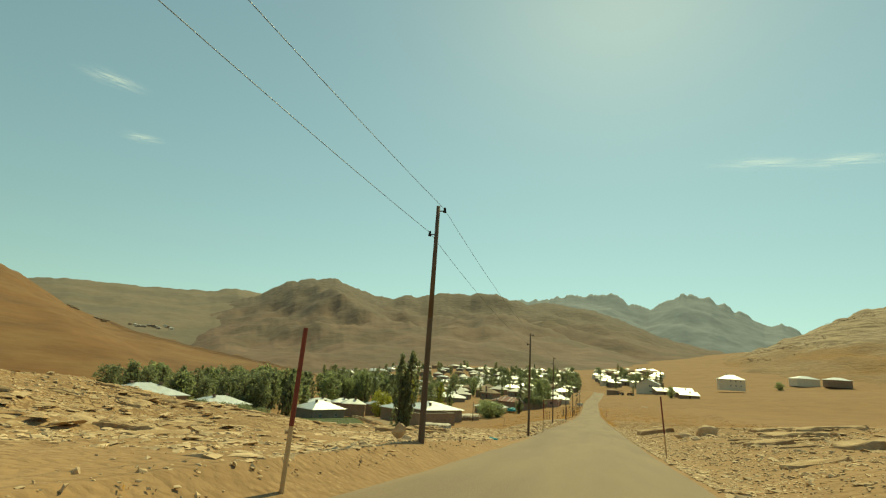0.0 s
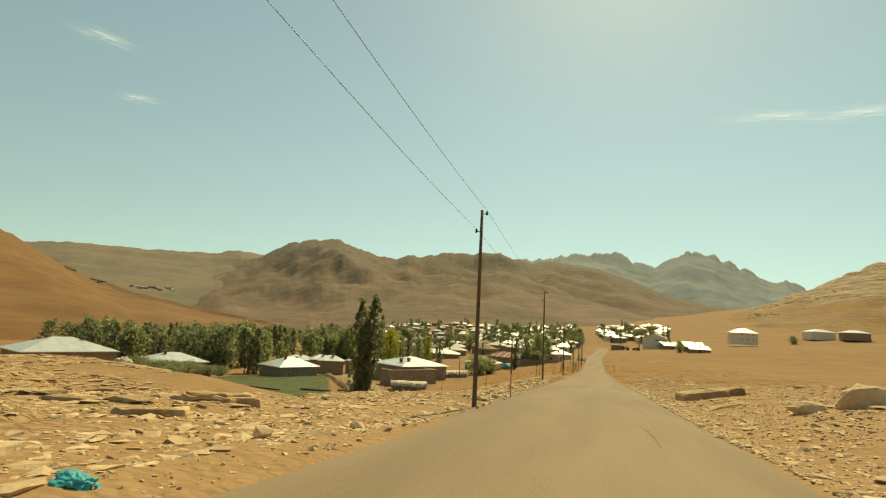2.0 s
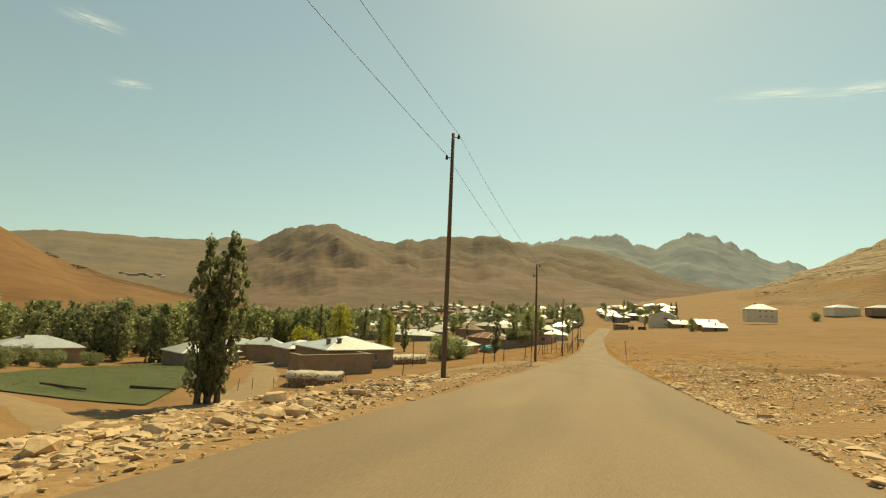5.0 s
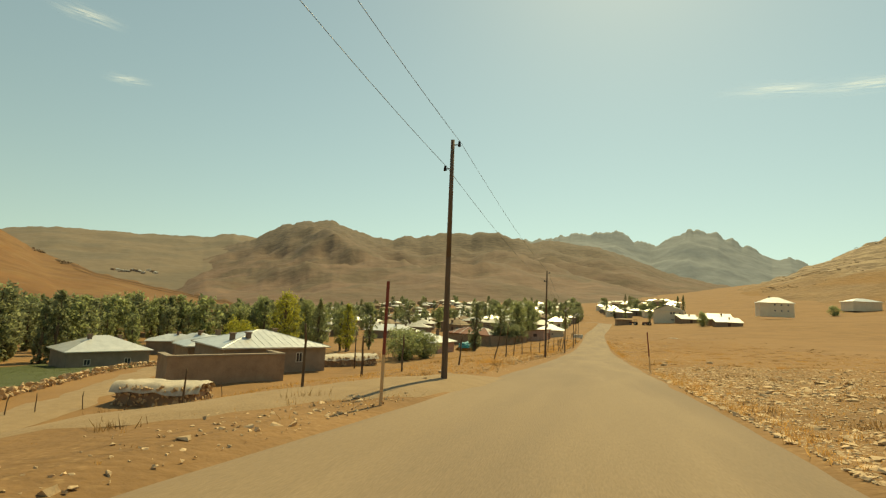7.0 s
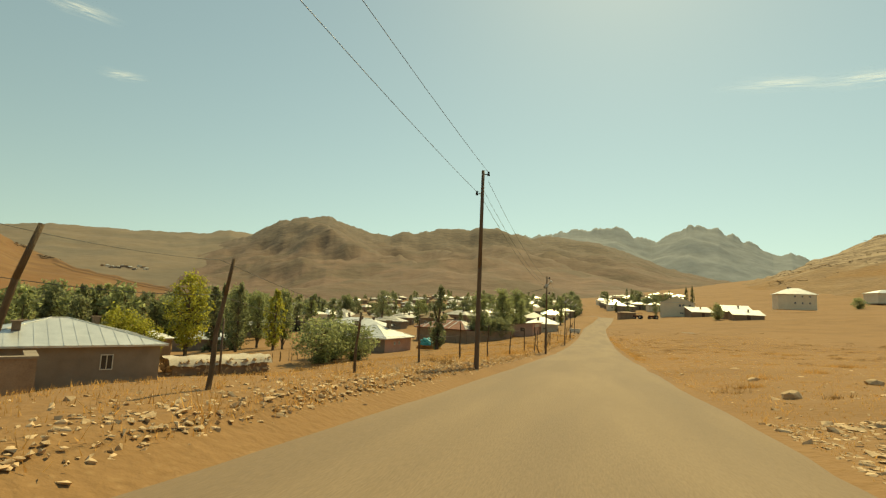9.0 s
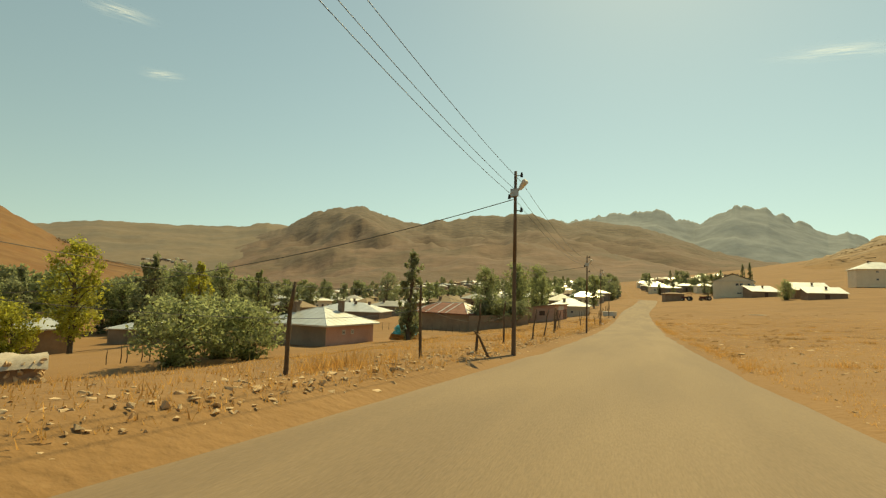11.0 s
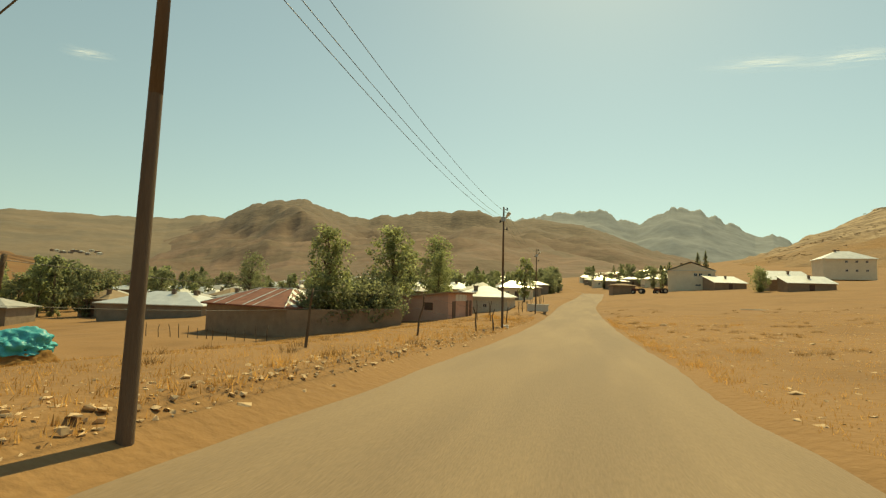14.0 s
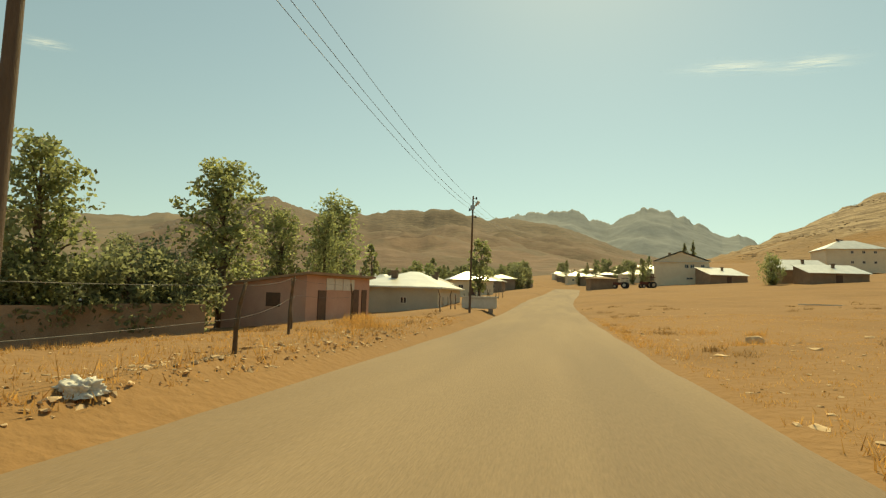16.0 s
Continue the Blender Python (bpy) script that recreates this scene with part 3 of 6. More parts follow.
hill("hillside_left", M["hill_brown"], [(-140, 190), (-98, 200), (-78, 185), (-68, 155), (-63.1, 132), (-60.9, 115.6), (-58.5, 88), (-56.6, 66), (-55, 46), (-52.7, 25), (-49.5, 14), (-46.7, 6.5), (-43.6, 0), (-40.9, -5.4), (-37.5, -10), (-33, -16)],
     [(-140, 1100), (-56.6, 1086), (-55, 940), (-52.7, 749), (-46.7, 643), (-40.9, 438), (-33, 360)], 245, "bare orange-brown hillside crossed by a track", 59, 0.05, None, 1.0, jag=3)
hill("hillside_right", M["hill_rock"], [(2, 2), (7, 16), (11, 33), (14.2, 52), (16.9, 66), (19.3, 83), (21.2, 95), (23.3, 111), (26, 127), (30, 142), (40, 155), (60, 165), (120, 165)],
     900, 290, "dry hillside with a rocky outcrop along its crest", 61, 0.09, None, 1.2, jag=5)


# ---- houses ----
def hip(w, d, over, rise, z, gable=False, thick=0.14):
    """A hipped (or gabled) sheet roof over a w by d plan, with a thickness at the eaves."""
    bm = bmesh.new()
    a, b = w / 2 + over, d / 2 + over
    ridge = a if gable else max(0.4, a - b)
    lo = [bm.verts.new(c) for c in ((-a, -b, z), (a, -b, z), (a, b, z), (-a, b, z))]
    ed = [bm.verts.new((v.co.x, v.co.y, z + thick)) for v in lo]
    r = [bm.verts.new((-ridge, 0, z + thick + rise)), bm.verts.new((ridge, 0, z + thick + rise))]
    bm.faces.new(lo[::-1])
    for i in range(4):
        bm.faces.new((lo[i], lo[(i + 1) % 4], ed[(i + 1) % 4], ed[i]))
    bm.faces.new((ed[0], ed[1], r[1], r[0]))
    bm.faces.new((ed[2], ed[3], r[0], r[1]))
    if not gable:
        bm.faces.new((ed[1], ed[2], r[1]))
        bm.faces.new((ed[3], ed[0], r[0]))
    return bm


def opening(parent, kind, cx, cz, w, h, y, face, mat=None):
    """A window or door set on a wall; face is the rotation of the wall about z in degrees."""
    holder = bmesh.new()
    if kind == "window":
        f = 0.07
        for c in ((-w / 2, w / 2, h / 2 - f, h / 2), (-w / 2, w / 2, -h / 2, -h / 2 + f), (-w / 2, -w / 2 + f, -h / 2 + f, h / 2 - f), (w / 2 - f, w / 2, -h / 2 + f, h / 2 - f), (-0.03, 0.03, -h / 2 + f, h / 2 - f)):
            box(holder, c[0], c[1], -0.05, 0.06, c[2], c[3])
        ob = part("window", holder, M["frame"], parent)
        g = bmesh.new()
        box(g, -w / 2 + 0.04, w / 2 - 0.04, -0.01, 0.05, -h / 2 + 0.04, h / 2 - 0.04)
        part("pane", g, M["glass"], ob)
    else:
        box(holder, -w / 2, w / 2, -0.05, 0.06, -h / 2, h / 2)
        ob = part("door", holder, mat or M["door"], parent)
    ob.matrix_basis = pose(0, 0, 0, 0, 0, face) @ pose(cx, y, cz)
    return ob


def chimney(parent, x, y, z, h, w=0.55):
    bm = bmesh.new()
    box(bm, x - w / 2, x + w / 2, y - w / 2, y + w / 2, z, z + h)
    box(bm, x - w / 2 - 0.1, x + w / 2 + 0.1, y - w / 2 - 0.1, y + w / 2 + 0.1, z + h, z + h + 0.12)
    part("chimney", bm, M["brick"], parent)


def house(at, turn, w, d, wall_h, rise, wall, roof, label, chimneys=(), windows=(), doors=(), over=0.45, gable=False, sink=1.4, category="house", name="house", group=""):
    x, y, z = at
    h = thing(name, pose(x, y, z, 0, 0, turn), label, category, group)
    bm = bmesh.new()
    box(bm, -w / 2, w / 2, -d / 2, d / 2, -sink, wall_h)
    if gable:
        for s in (-1, 1):
            bm.faces.new([bm.verts.new((s * (w / 2), -d / 2, wall_h)), bm.verts.new((s * (w / 2), d / 2, wall_h)), bm.verts.new((s * (w / 2), 0, wall_h + rise * 0.93))][::s])
    part("wall", bm, wall, h)
    part("roof", hip(w, d, over, rise, wall_h + 0.003, gable), roof, h)
    for cx, cy in chimneys:
        fall = 1 - max(abs(cy) / (d / 2 + over), 0 if gable else max(0, (abs(cx) - (w - d) / 2) / (d / 2 + over)))
        chimney(h, cx, cy, wall_h + rise * fall * 0.8, 0.75 + 0.25 * rise * 0.2 + 0.2)
    for face, cx, cz, ww, hh in windows:
        opening(h, "window", cx, cz, ww, hh, -(d if face in (0, 180) else w) / 2, face)
    for face, cx, ww, hh in doors:
        opening(h, "door", cx, hh / 2, ww, hh, -(d if face in (0, 180) else w) / 2, face)
    return h


R, G, P_, W_, MUD = M["roof"], M["wall_grey"], M["wall_pink"], M["wall_white"], M["wall_mud"]
house((-91.2, 90.3, -11.0), 70, 14, 11, 2.9, 2.2, MUD, R, "mud-walled house with a pale hipped sheet roof", ((-2, 1), (3, -1)), ((0, -3, 1.6, 1, 1), (0, 3, 1.6, 1, 1)))
house((-76.6, 140.4, -15.5), 66, 11.3, 9.4, 3.1, 2.1, G, R, "grey house with a pale hipped roof beside a green field", ((-2, -1), (3, 1.5)), ((0, -3, 1.6, 0.9, 0.9), (0, 2.5, 1.6, 0.9, 0.9)))
house((-96.8, 122, -14.4), 60, 13, 10, 2.6, 1.9, MUD, R, "mud-walled house with a pale hipped roof behind a hedge", ((-2, -1), (2, 0.5)), ((0, -3, 1.4, 0.9, 0.9), (0, 3, 1.4, 0.9, 0.9)))
low_house = house((-39.7, 130.7, -11.5), 57.5, 12, 11, 2.6, 1.65, G, R, "low grey house with a broad white hipped roof", (), ((0, -2.6, 1.5, 0.8, 1.1), (0, 2.6, 1.5, 0.8, 1.1)))
for cx, cy, cz in ((-2.6, -2.8, 3.0), (-4.2, -2.2, 2.9), (2.6, 2.2, 3.2)):
    chimney(low_house, cx, cy, cz, 1.15, 0.5)
pink_house = house((-31.7, 172.0, -12.3), -8, 8.4, 7.6, 2.4, 1.55, P_, R, "pink and grey plastered house with a hipped sheet roof", (), ((90, -1.2, 1.75, 0.45, 0.45), (90, 0.2, 1.75, 0.45, 0.45), (0, 2.0, 1.2, 0.9, 0.9)), over=0.5)
for cx, cy, cz in ((-2.2, -1.4, 3.0), (1.6, 1.4, 3.2)):
    chimney(pink_house, cx, cy, cz, 1.55, 0.5)
for at, turn, w, d in (((-74.6, 159, -14.2), 30, 7, 5), ((-77.5, 190, -16.0), 20, 10, 8), ((-95.2, 175, -16.0), 40, 11, 8), ((-70, 168, -14.5), -20, 6, 5), ((-84, 170, -15.0), 35, 7, 5.5)):
    house(at, turn, w, d, 2.4, 1.4, G if w > 8 else MUD, R, "grey house with a pale hipped roof" if w > 8 else "small mud-walled shed with a pale sheet roof", ((0.5, -0.5),), category="house" if w > 8 else "shed", name="house" if w > 8 else "shed")
house((-49.5, 133.5, -12.2), 57.5, 7, 6, 2.5, 1.2, MUD, R, "small mud-walled shed with a pale sheet roof", ((1, 0.5),), category="shed", name="shed")
house((-62.7, 231.0, -13.8), 12, 16, 11, 2.8, 1.9, G, R, "grey house with a glaring white hipped roof", ((1, -1), (4, 0)))
rusty_barn = house((-30.7, 210.8, -12.5), -20.5, 13.2, 7.6, 2.75, 1.7, MUD, M["rust"], "mud-walled barn with a rusty hipped sheet roof", category="barn", name="barn")
house((-13.5, 239.4, -10.9), 3, 7.6, 15.5, 2.55, 1.6, M["wall_light"], R, "light grey plastered house with a white hipped roof by the road", ((-1, -4), (2, 1)), ((0, 0.8, 1.5, 0.6, 0.6), (90, -5, 1.4, 0.9, 1), (90, -2, 1.4, 0.9, 1)))
house((31.6, 326.0, -5.2), 78, 12, 12, 5.6, 2.5, W_, R, "cream two-storey house with a white gabled roof", ((-3, 2.5), (2, -1)), ((90, 1.2, 4.5, 0.9, 0.9), (90, 2.4, 4.5, 0.9, 0.9), (90, 4.6, 4.4, 0.8, 0.9), (90, 1.8, 1.6, 1.4, 0.5), (270, 1.2, 4.5, 0.9, 0.9), (270, 2.4, 4.5, 0.9, 0.9), (270, 4.6, 4.4, 0.8, 0.9), (270, 1.8, 1.6, 1.4, 0.5), (180, 2.5, 4.2, 1.0, 1.4), (180, 4.2, 4.2, 1.0, 1.4), (180, 3.2, 1.4, 1.6, 1.5)), ((180, 5.2, 0.9, 2.0),), gable=True, over=0.35)
house((79.8, 349.9, 1.2), -4, 13.6, 10, 4.9, 2.7, W_, R, "cream two-storey house with a white hipped roof", ((-2, 0), (-1, 0.5)), tuple((0, -6 + 2.6 * k, zz, 0.7, 0.7) for k in (2, 3, 4) for zz in (1.4, 4.1)))
def shed(at, turn, w, d, low, high, label):
    """A mud-walled shed under one sloping metal sheet roof, high at the back."""
    h = thing("shed", pose(*at, 0, 0, turn), label, "shed", "sheds below the two-storey houses")
    bm = bmesh.new()
    v = box(bm, -w / 2, w / 2, -d / 2, d / 2, -1.4, low)
    v[6].co.z = v[7].co.z = high
    part("wall", bm, M["wall_mud"], h)
    bm = bmesh.new()
    slope = (high - low) / d
    v = box(bm, -w / 2 - 0.3, w / 2 + 0.3, -d / 2 - 0.4, d / 2 + 0.3, 0.02, 0.1)
    for q in v:
        q.co.z += low + slope * (q.co.y + d / 2)
    part("roof", bm, M["roof"], h, "shining pale sheet roof")
    bm = bmesh.new()
    box(bm, -0.5, 0.5, -d / 2 - 0.05, -d / 2 + 0.02, -0.2, low - 0.35)
    part("door", bm, M["door"], h)
    chimney(h, w * 0.1, d * 0.15, low + slope * d * 0.65, 0.7, 0.4)


SHED = "low mud-walled shed with a shining sloping sheet roof"
shed((46.3, 287.5, -5.4), 4, 9.0, 5.0, 1.8, 3.3, SHED)
shed((45.6, 296.5, -5.0), 6, 9.0, 5.0, 2.4, 4.4, SHED)
shed((37.5, 315.0, -5.4), 16, 8.5, 6.0, 2.4, 4.2, SHED)
house((134.9, 400.3, 6.6), 10, 14, 10, 3.5, 1.8, W_, R, "pale house with a white hipped roof on the slope")
house((148.2, 386.0, 7.2), -5, 13, 9, 3.0, 1.6, MUD, R, "mud-walled house with a white hipped roof on the slope")
house((11.4, 312.6, -7.2), 12, 6.0, 4, 2.7, 0.5, MUD, M["wall_mud"], "small mud-brick hut with a flat earth roof", category="hut", name="hut")


bm = bmesh.new()
box(bm, -4.2, 4.2, -3.87, -3.803, -1.4, 2.39)
part("front_render", bm, M["wall_grey"], pink_house, "grey cement render on the front")


def ridge_caps(h, w, d, over, rise, z):
    """Folded caps along the ridge and the four hips of a roof."""
    a, b = w / 2 + over, d / 2 + over
    if d > w:
        r = max(0.4, b - a)
        ends = [Vector((0, -r, z + 0.14 + rise)), Vector((0, r, z + 0.14 + rise))]
        feet = [(0, (-a, -b)), (0, (a, -b)), (1, (a, b)), (1, (-a, b))]
    else:
        r = max(0.4, a - b)
        ends = [Vector((-r, 0, z + 0.14 + rise)), Vector((r, 0, z + 0.14 + rise))]
        feet = [(0, (-a, -b)), (1, (a, -b)), (1, (a, b)), (0, (-a, b))]
    for p, q in [(ends[0], ends[1])] + [(ends[k], Vector((x, y, z + 0.14))) for k, (x, y) in feet]:
        bm = bmesh.new()
        tube(bm, p, q, 0.06, 0.06, 6)
        part("ridge_cap", bm, M["roof"], h)


for h, w, d, over, rise, wall_h in ((low_house, 12, 11, 0.45, 1.65, 2.6), (pink_house, 8.4, 7.6, 0.5, 1.55, 2.4), (rusty_barn, 13.2, 7.6, 0.45, 1.7, 2.75)):
    ridge_caps(h, w, d, over, rise, wall_h + 0.003)


def roof_streaks(h, w, d, over, rise, z, places, material):
    """Pale replaced sheets, and narrow seams, running from the eaves to the ridge of a hipped roof."""
    a, b = w / 2 + over, d / 2 + over
    for side, t, wd in places:
        bm = bmesh.new()
        v = []
        for q, f in ((t - wd / 2, 0.0), (t + wd / 2, 0.0), (t + wd / 2, 0.97), (t - wd / 2, 0.97)):
            if side == 0:
                lim = 1 - max(0, (abs(q) - (a - b)) / b)
                f = min(f, lim * 0.97)
                c = Vector((q, -b + b * f, z + 0.14 + rise * f + 0.012))
            else:
                lim = 1 - abs(q) / b
                f = min(f, lim * 0.97)
                c = Vector((a - b * f, q, z + 0.14 + rise * f + 0.012))
            v.append(c)
        top = [bm.verts.new(c + Vector((0, 0, 0.02))) for c in v]
        low = [bm.verts.new(c) for c in v]
        bm.faces.new(top)
        for i in range(4):
            bm.faces.new((low[i], low[(i + 1) % 4], top[(i + 1) % 4], top[i]))
        part("sheet", bm, material, h, "pale bare metal sheet or seam on the roof")


roof_streaks(rusty_barn, 13.2, 7.6, 0.45, 1.7, 2.753, [(0, -4.6, 0.25), (0, -2.4, 0.2), (0, 0.6, 0.3), (0, 2.2, 0.2)] + [(1, q, 0.5) for q in (-3.0, -1.9, -0.8, 0.3, 1.4, 2.5)], M["roof"])

# narrow strips for the standing seams between the sheets of two roofs
SEAM = [(0, -5.6 + 0.8 * k, 0.06) for k in range(15)] + [(1, -4.8 + 0.8 * k, 0.06) for k in range(13)]
roof_streaks(low_house, 12, 11, 0.45, 1.65, 2.603, SEAM, M["roof"])
roof_streaks(pink_house, 8.4, 7.6, 0.5, 1.55, 2.403, [(0, -4.0 + 0.8 * k, 0.06) for k in range(11)] + [(1, -3.6 + 0.8 * k, 0.06) for k in range(10)], M["roof"])

# ---- trees ----
def leaf_cloud(name, centres, radii, per, size, material, rng, up=0.0):
    """Many small four-sided leaves in clumps round the given centres."""
    n = len(centres) * per
    c = np.repeat(np.asarray(centres), per, 0)
    r = np.repeat(np.asarray(radii), per)[:, None]
    o = rng.normal(0, 1, (n, 3))
    o /= np.linalg.norm(o, axis=1, keepdims=True) + 1e-6
    p = c + o * r * rng.uniform(0.25, 1.0, (n, 1)) ** 0.6 * np.array([1, 1, 1 + up])
    u = rng.normal(0, 1, (n, 3))
    u /= np.linalg.norm(u, axis=1, keepdims=True)
    w = np.cross(u, rng.normal(0, 1, (n, 3)))
    w /= np.linalg.norm(w, axis=1, keepdims=True) + 1e-6
    s = size * rng.uniform(0.6, 1.35, (n, 1))
    v = np.stack([p - u * s, p - w * s * 0.55, p + u * s, p + w * s * 0.55], 1).reshape(-1, 3)
    me = bpy.data.meshes.new(name)
    me.from_pydata(v.tolist(), [], np.arange(n * 4).reshape(n, 4).tolist())
    me.materials.append(material)
    return me


def tree_shape(seed, height, spread, kind, leaf, material, per=26, clumps=110, bare=0.15):
    """Returns the trunk's and the crown's meshes of one tree."""
    rng = np.random.default_rng(seed)
    bm = bmesh.new()
    lean = rng.normal(0, 0.02 * height, 2)
    rad = 0.016 * height + 0.03
    N = 26
    rings = []
    for k in range(N + 1):
        f = k / N
        r = rad * (1.25 - f) if k else rad * 1.5
        rings.append([bm.verts.new((lean[0] * f * f + r * math.cos(a), lean[1] * f * f + r * math.sin(a), height * 0.94 * f)) for a in (0, 1.047, 2.094, 3.1416, 4.189, 5.236)])
    quads = {}
    for k in range(N):
        for i in range(6):
            quads[k, i] = bm.faces.new((rings[k][i], rings[k][(i + 1) % 6], rings[k + 1][(i + 1) % 6], rings[k + 1][i]))
    centres, radii = [], []
    for k in range(clumps):
        f = bare + (1 - bare) * (k + rng.random()) / clumps
        if kind == "poplar":
            env = spread * (0.35 + 0.75 * math.sin(math.pi * min(1, (f - bare) / (1 - bare) * 0.85 + 0.12)) ** 0.8) * (1.0 if f < 0.9 else 0.55)
        else:
            env = spread * math.sqrt(max(0.05, 1 - ((f - 0.58) / 0.46) ** 2))
        a, q = rng.uniform(0, 2 * math.pi), math.sqrt(rng.uniform(0.04, 1)) * env * rng.uniform(0.7, 1.12)
        stem = f * height
        p = Vector((lean[0] * f * f + q * math.cos(a), lean[1] * f * f + q * math.sin(a), stem + rng.normal(0, 0.02 * height)))
        centres.append(p)
        radii.append(spread * rng.uniform(0.16, 0.36) * (0.7 if kind == "poplar" else 1))
        if k % 5 == 0:
            g = max(0.08, f - (0.22 if kind == "poplar" else 0.14))
            key = (min(N - 2, int(g * N)), int(a / (2 * math.pi) * 6) % 6)
            if key in quads:
                face = quads.pop(key)
                corner = list(face.verts)
                bm.faces.remove(face)
                mid = sum((v.co for v in corner), Vector()) / 4
                elbow = mid.lerp(p, 0.45) + Vector((0, 0, 0.03 * height))
                inner = [bm.verts.new(elbow + (v.co - mid) * 0.3) for v in corner]
                tip = bm.verts.new(p)
                for i in range(4):
                    bm.faces.new((corner[i], corner[(i + 1) % 4], inner[(i + 1) % 4], inner[i]))
                    bm.faces.new((inner[i], inner[(i + 1) % 4], tip))
    crown = leaf_cloud("crown", [tuple(c) for c in centres], radii, per, leaf, material, rng, 0.5 if kind == "poplar" else 0.0)
    return mesh_of(bm, "trunk"), crown


def tree(shapes, x, y, scale, turn, label, category="tree", group="", z=None, name="tree", squash=1.0):
    trunk, crown = shapes
    if not trunk.materials:
        trunk.materials.append(M["bark"])
    t = thing(name, Matrix.LocRotScale((x, y, gz(x, y) - 0.1 if z is None else z), Euler((0, 0, turn)), (scale * squash, scale * squash, scale)), label, category, group)
    for nm, me in (("trunk", trunk), ("crown", crown)):
        new(nm, me).parent = t
    return t


SH = {
    "poplar": [tree_shape(11 + k, 12, 1.7, "poplar", 0.17, M["leaf"], 34, 130, 0.10) for k in range(2)],
    "poplar_dark": [tree_shape(21 + k, 12, 1.5, "poplar", 0.17, M["leaf_dark"], 34, 120, 0.10) for k in range(2)],
    "poplar_yellow": [tree_shape(31, 12, 1.9, "poplar", 0.18, M["leaf_yellow"], 30, 120, 0.10)],
    "aspen": [tree_shape(41 + k, 10.5, 2.3, "round", 0.15, M["leaf"], 34, 150, 0.2) for k in range(3)],
    "aspen_dark": [tree_shape(51 + k, 10.5, 2.7, "round", 0.16, M["leaf_dark"], 30, 130, 0.15) for k in range(2)],
    "willow": [tree_shape(61 + k, 8, 3.4, "round", 0.20, M["leaf"], 34, 140, 0.1) for k in range(2)],
    "willow_dark": [tree_shape(71 + k, 8, 3.4, "round", 0.20, M["leaf_dark"], 34, 140, 0.1) for k in range(2)],
    "bush": [tree_shape(81 + k, 3.6, 2.0, "round", 0.11, M["leaf"], 34, 110, 0.05) for k in range(2)],
    "bush_dark": [tree_shape(91 + k, 3.6, 2.0, "round", 0.11, M["leaf_dark"], 34, 110, 0.05) for k in range(2)],
    "aspen_yellow": [tree_shape(131, 10.5, 2.4, "round", 0.16, M["leaf_yellow"], 32, 140, 0.15)],
    "bush_yellow": [tree_shape(101, 5.5, 2.6, "round", 0.15, M["leaf_yellow"], 30, 120, 0.08)],
}
FAR = {
    "poplar": [tree_shape(111 + k, 12, 1.5, "poplar", 0.30, M["leaf"], 13, 90, 0.08) for k in range(2)],
    "poplar_dark": [tree_shape(121 + k, 12, 1.8, "poplar", 0.32, M["leaf_dark"], 13, 95, 0.02) for k in range(3)],
    "aspen": [tree_shape(141 + k, 10.5, 2.2, "round", 0.30, M["leaf"], 14, 95, 0.15) for k in range(2)],
    "aspen_dark": [tree_shape(151 + k, 10.5, 2.5, "round", 0.32, M["leaf_dark"], 14, 100, 0.03) for k in range(3)],
    "willow_dark": [tree_shape(171 + k, 8, 3.2, "round", 0.34, M["leaf_dark"], 15, 100, 0.02) for k in range(2)],
    "willow": [tree_shape(161, 8, 3.0, "round", 0.34, M["leaf"], 15, 95, 0.1)],
}
NAMES = {"poplar": ("tall green poplar with a narrow crown", "poplar"), "poplar_dark": ("tall dark green poplar with a narrow crown", "poplar"),
         "poplar_yellow": ("tall poplar turning yellow in early autumn", "poplar"), "aspen": ("green leafy poplar with an open crown", "tree"),
         "aspen_dark": ("dark green leafy tree with a dense crown", "tree"), "willow": ("broad green willow with a rounded crown", "willow"),
         "willow_dark": ("broad dark green willow with a rounded crown", "willow"), "bush": ("green leafy bush beside the garden", "bush"),
         "bush_dark": ("dark green leafy bush in shade", "bush"), "aspen_yellow": ("tall leafy poplar turning pale yellow", "poplar"), "bush_yellow": ("rounded bush with bright yellow leaves", "bush")}
BASE_H = {"poplar": 12, "poplar_dark": 12, "poplar_yellow": 12, "aspen": 10.5, "aspen_dark": 10.5, "willow": 8, "willow_dark": 8, "bush": 3.6, "bush_dark": 3.6, "bush_yellow": 5.5, "aspen_yellow": 10.5}
grow = random.Random(5)


def plant(kind, x, y, h, squash=1.0, group=""):
    label, cat = NAMES[kind]
    shapes = FAR[kind] if group in ("grove in the valley", "trees through the village") else SH[kind]
    return tree(shapes[grow.randrange(len(shapes))], x, y, h / BASE_H[kind], grow.uniform(0, 6.3), label, cat, group, name=cat, squash=squash)


# the poplars above the green field
for x, y, h in ((-33.8, 91.8, 14.6), (-32.7, 93.0, 15.2), (-33.3, 92.3, 11.5), (-32.9, 92.2, 9.0)):
    plant("poplar_dark", x, y, h, 0.88)
for x, y, h in ((-76, 97, 2.6), (-77, 103, 2.6), (-79, 108, 2.8)):
    plant("bush_dark", x, y, h, 1.4, "bushes below the upper house")
for x, y, h in ((-86, 110, 2.6), (-84, 116, 2.4), (-80, 104, 2.6), (-88, 105, 2.8), (-82, 121, 2.4), (-76, 110, 2.2), (-73, 101, 2.4), (-70, 95, 2.4), (-83, 98, 2.8), (-66, 90, 2.2)):
    plant("bush_dark", x, y, h, 1.5, "hedge before the upper house")
plant("aspen_yellow", -58.2, 163.7, 12.2, 1.05)
plant("bush_yellow", -65.3, 159, 7.4, 1.0)
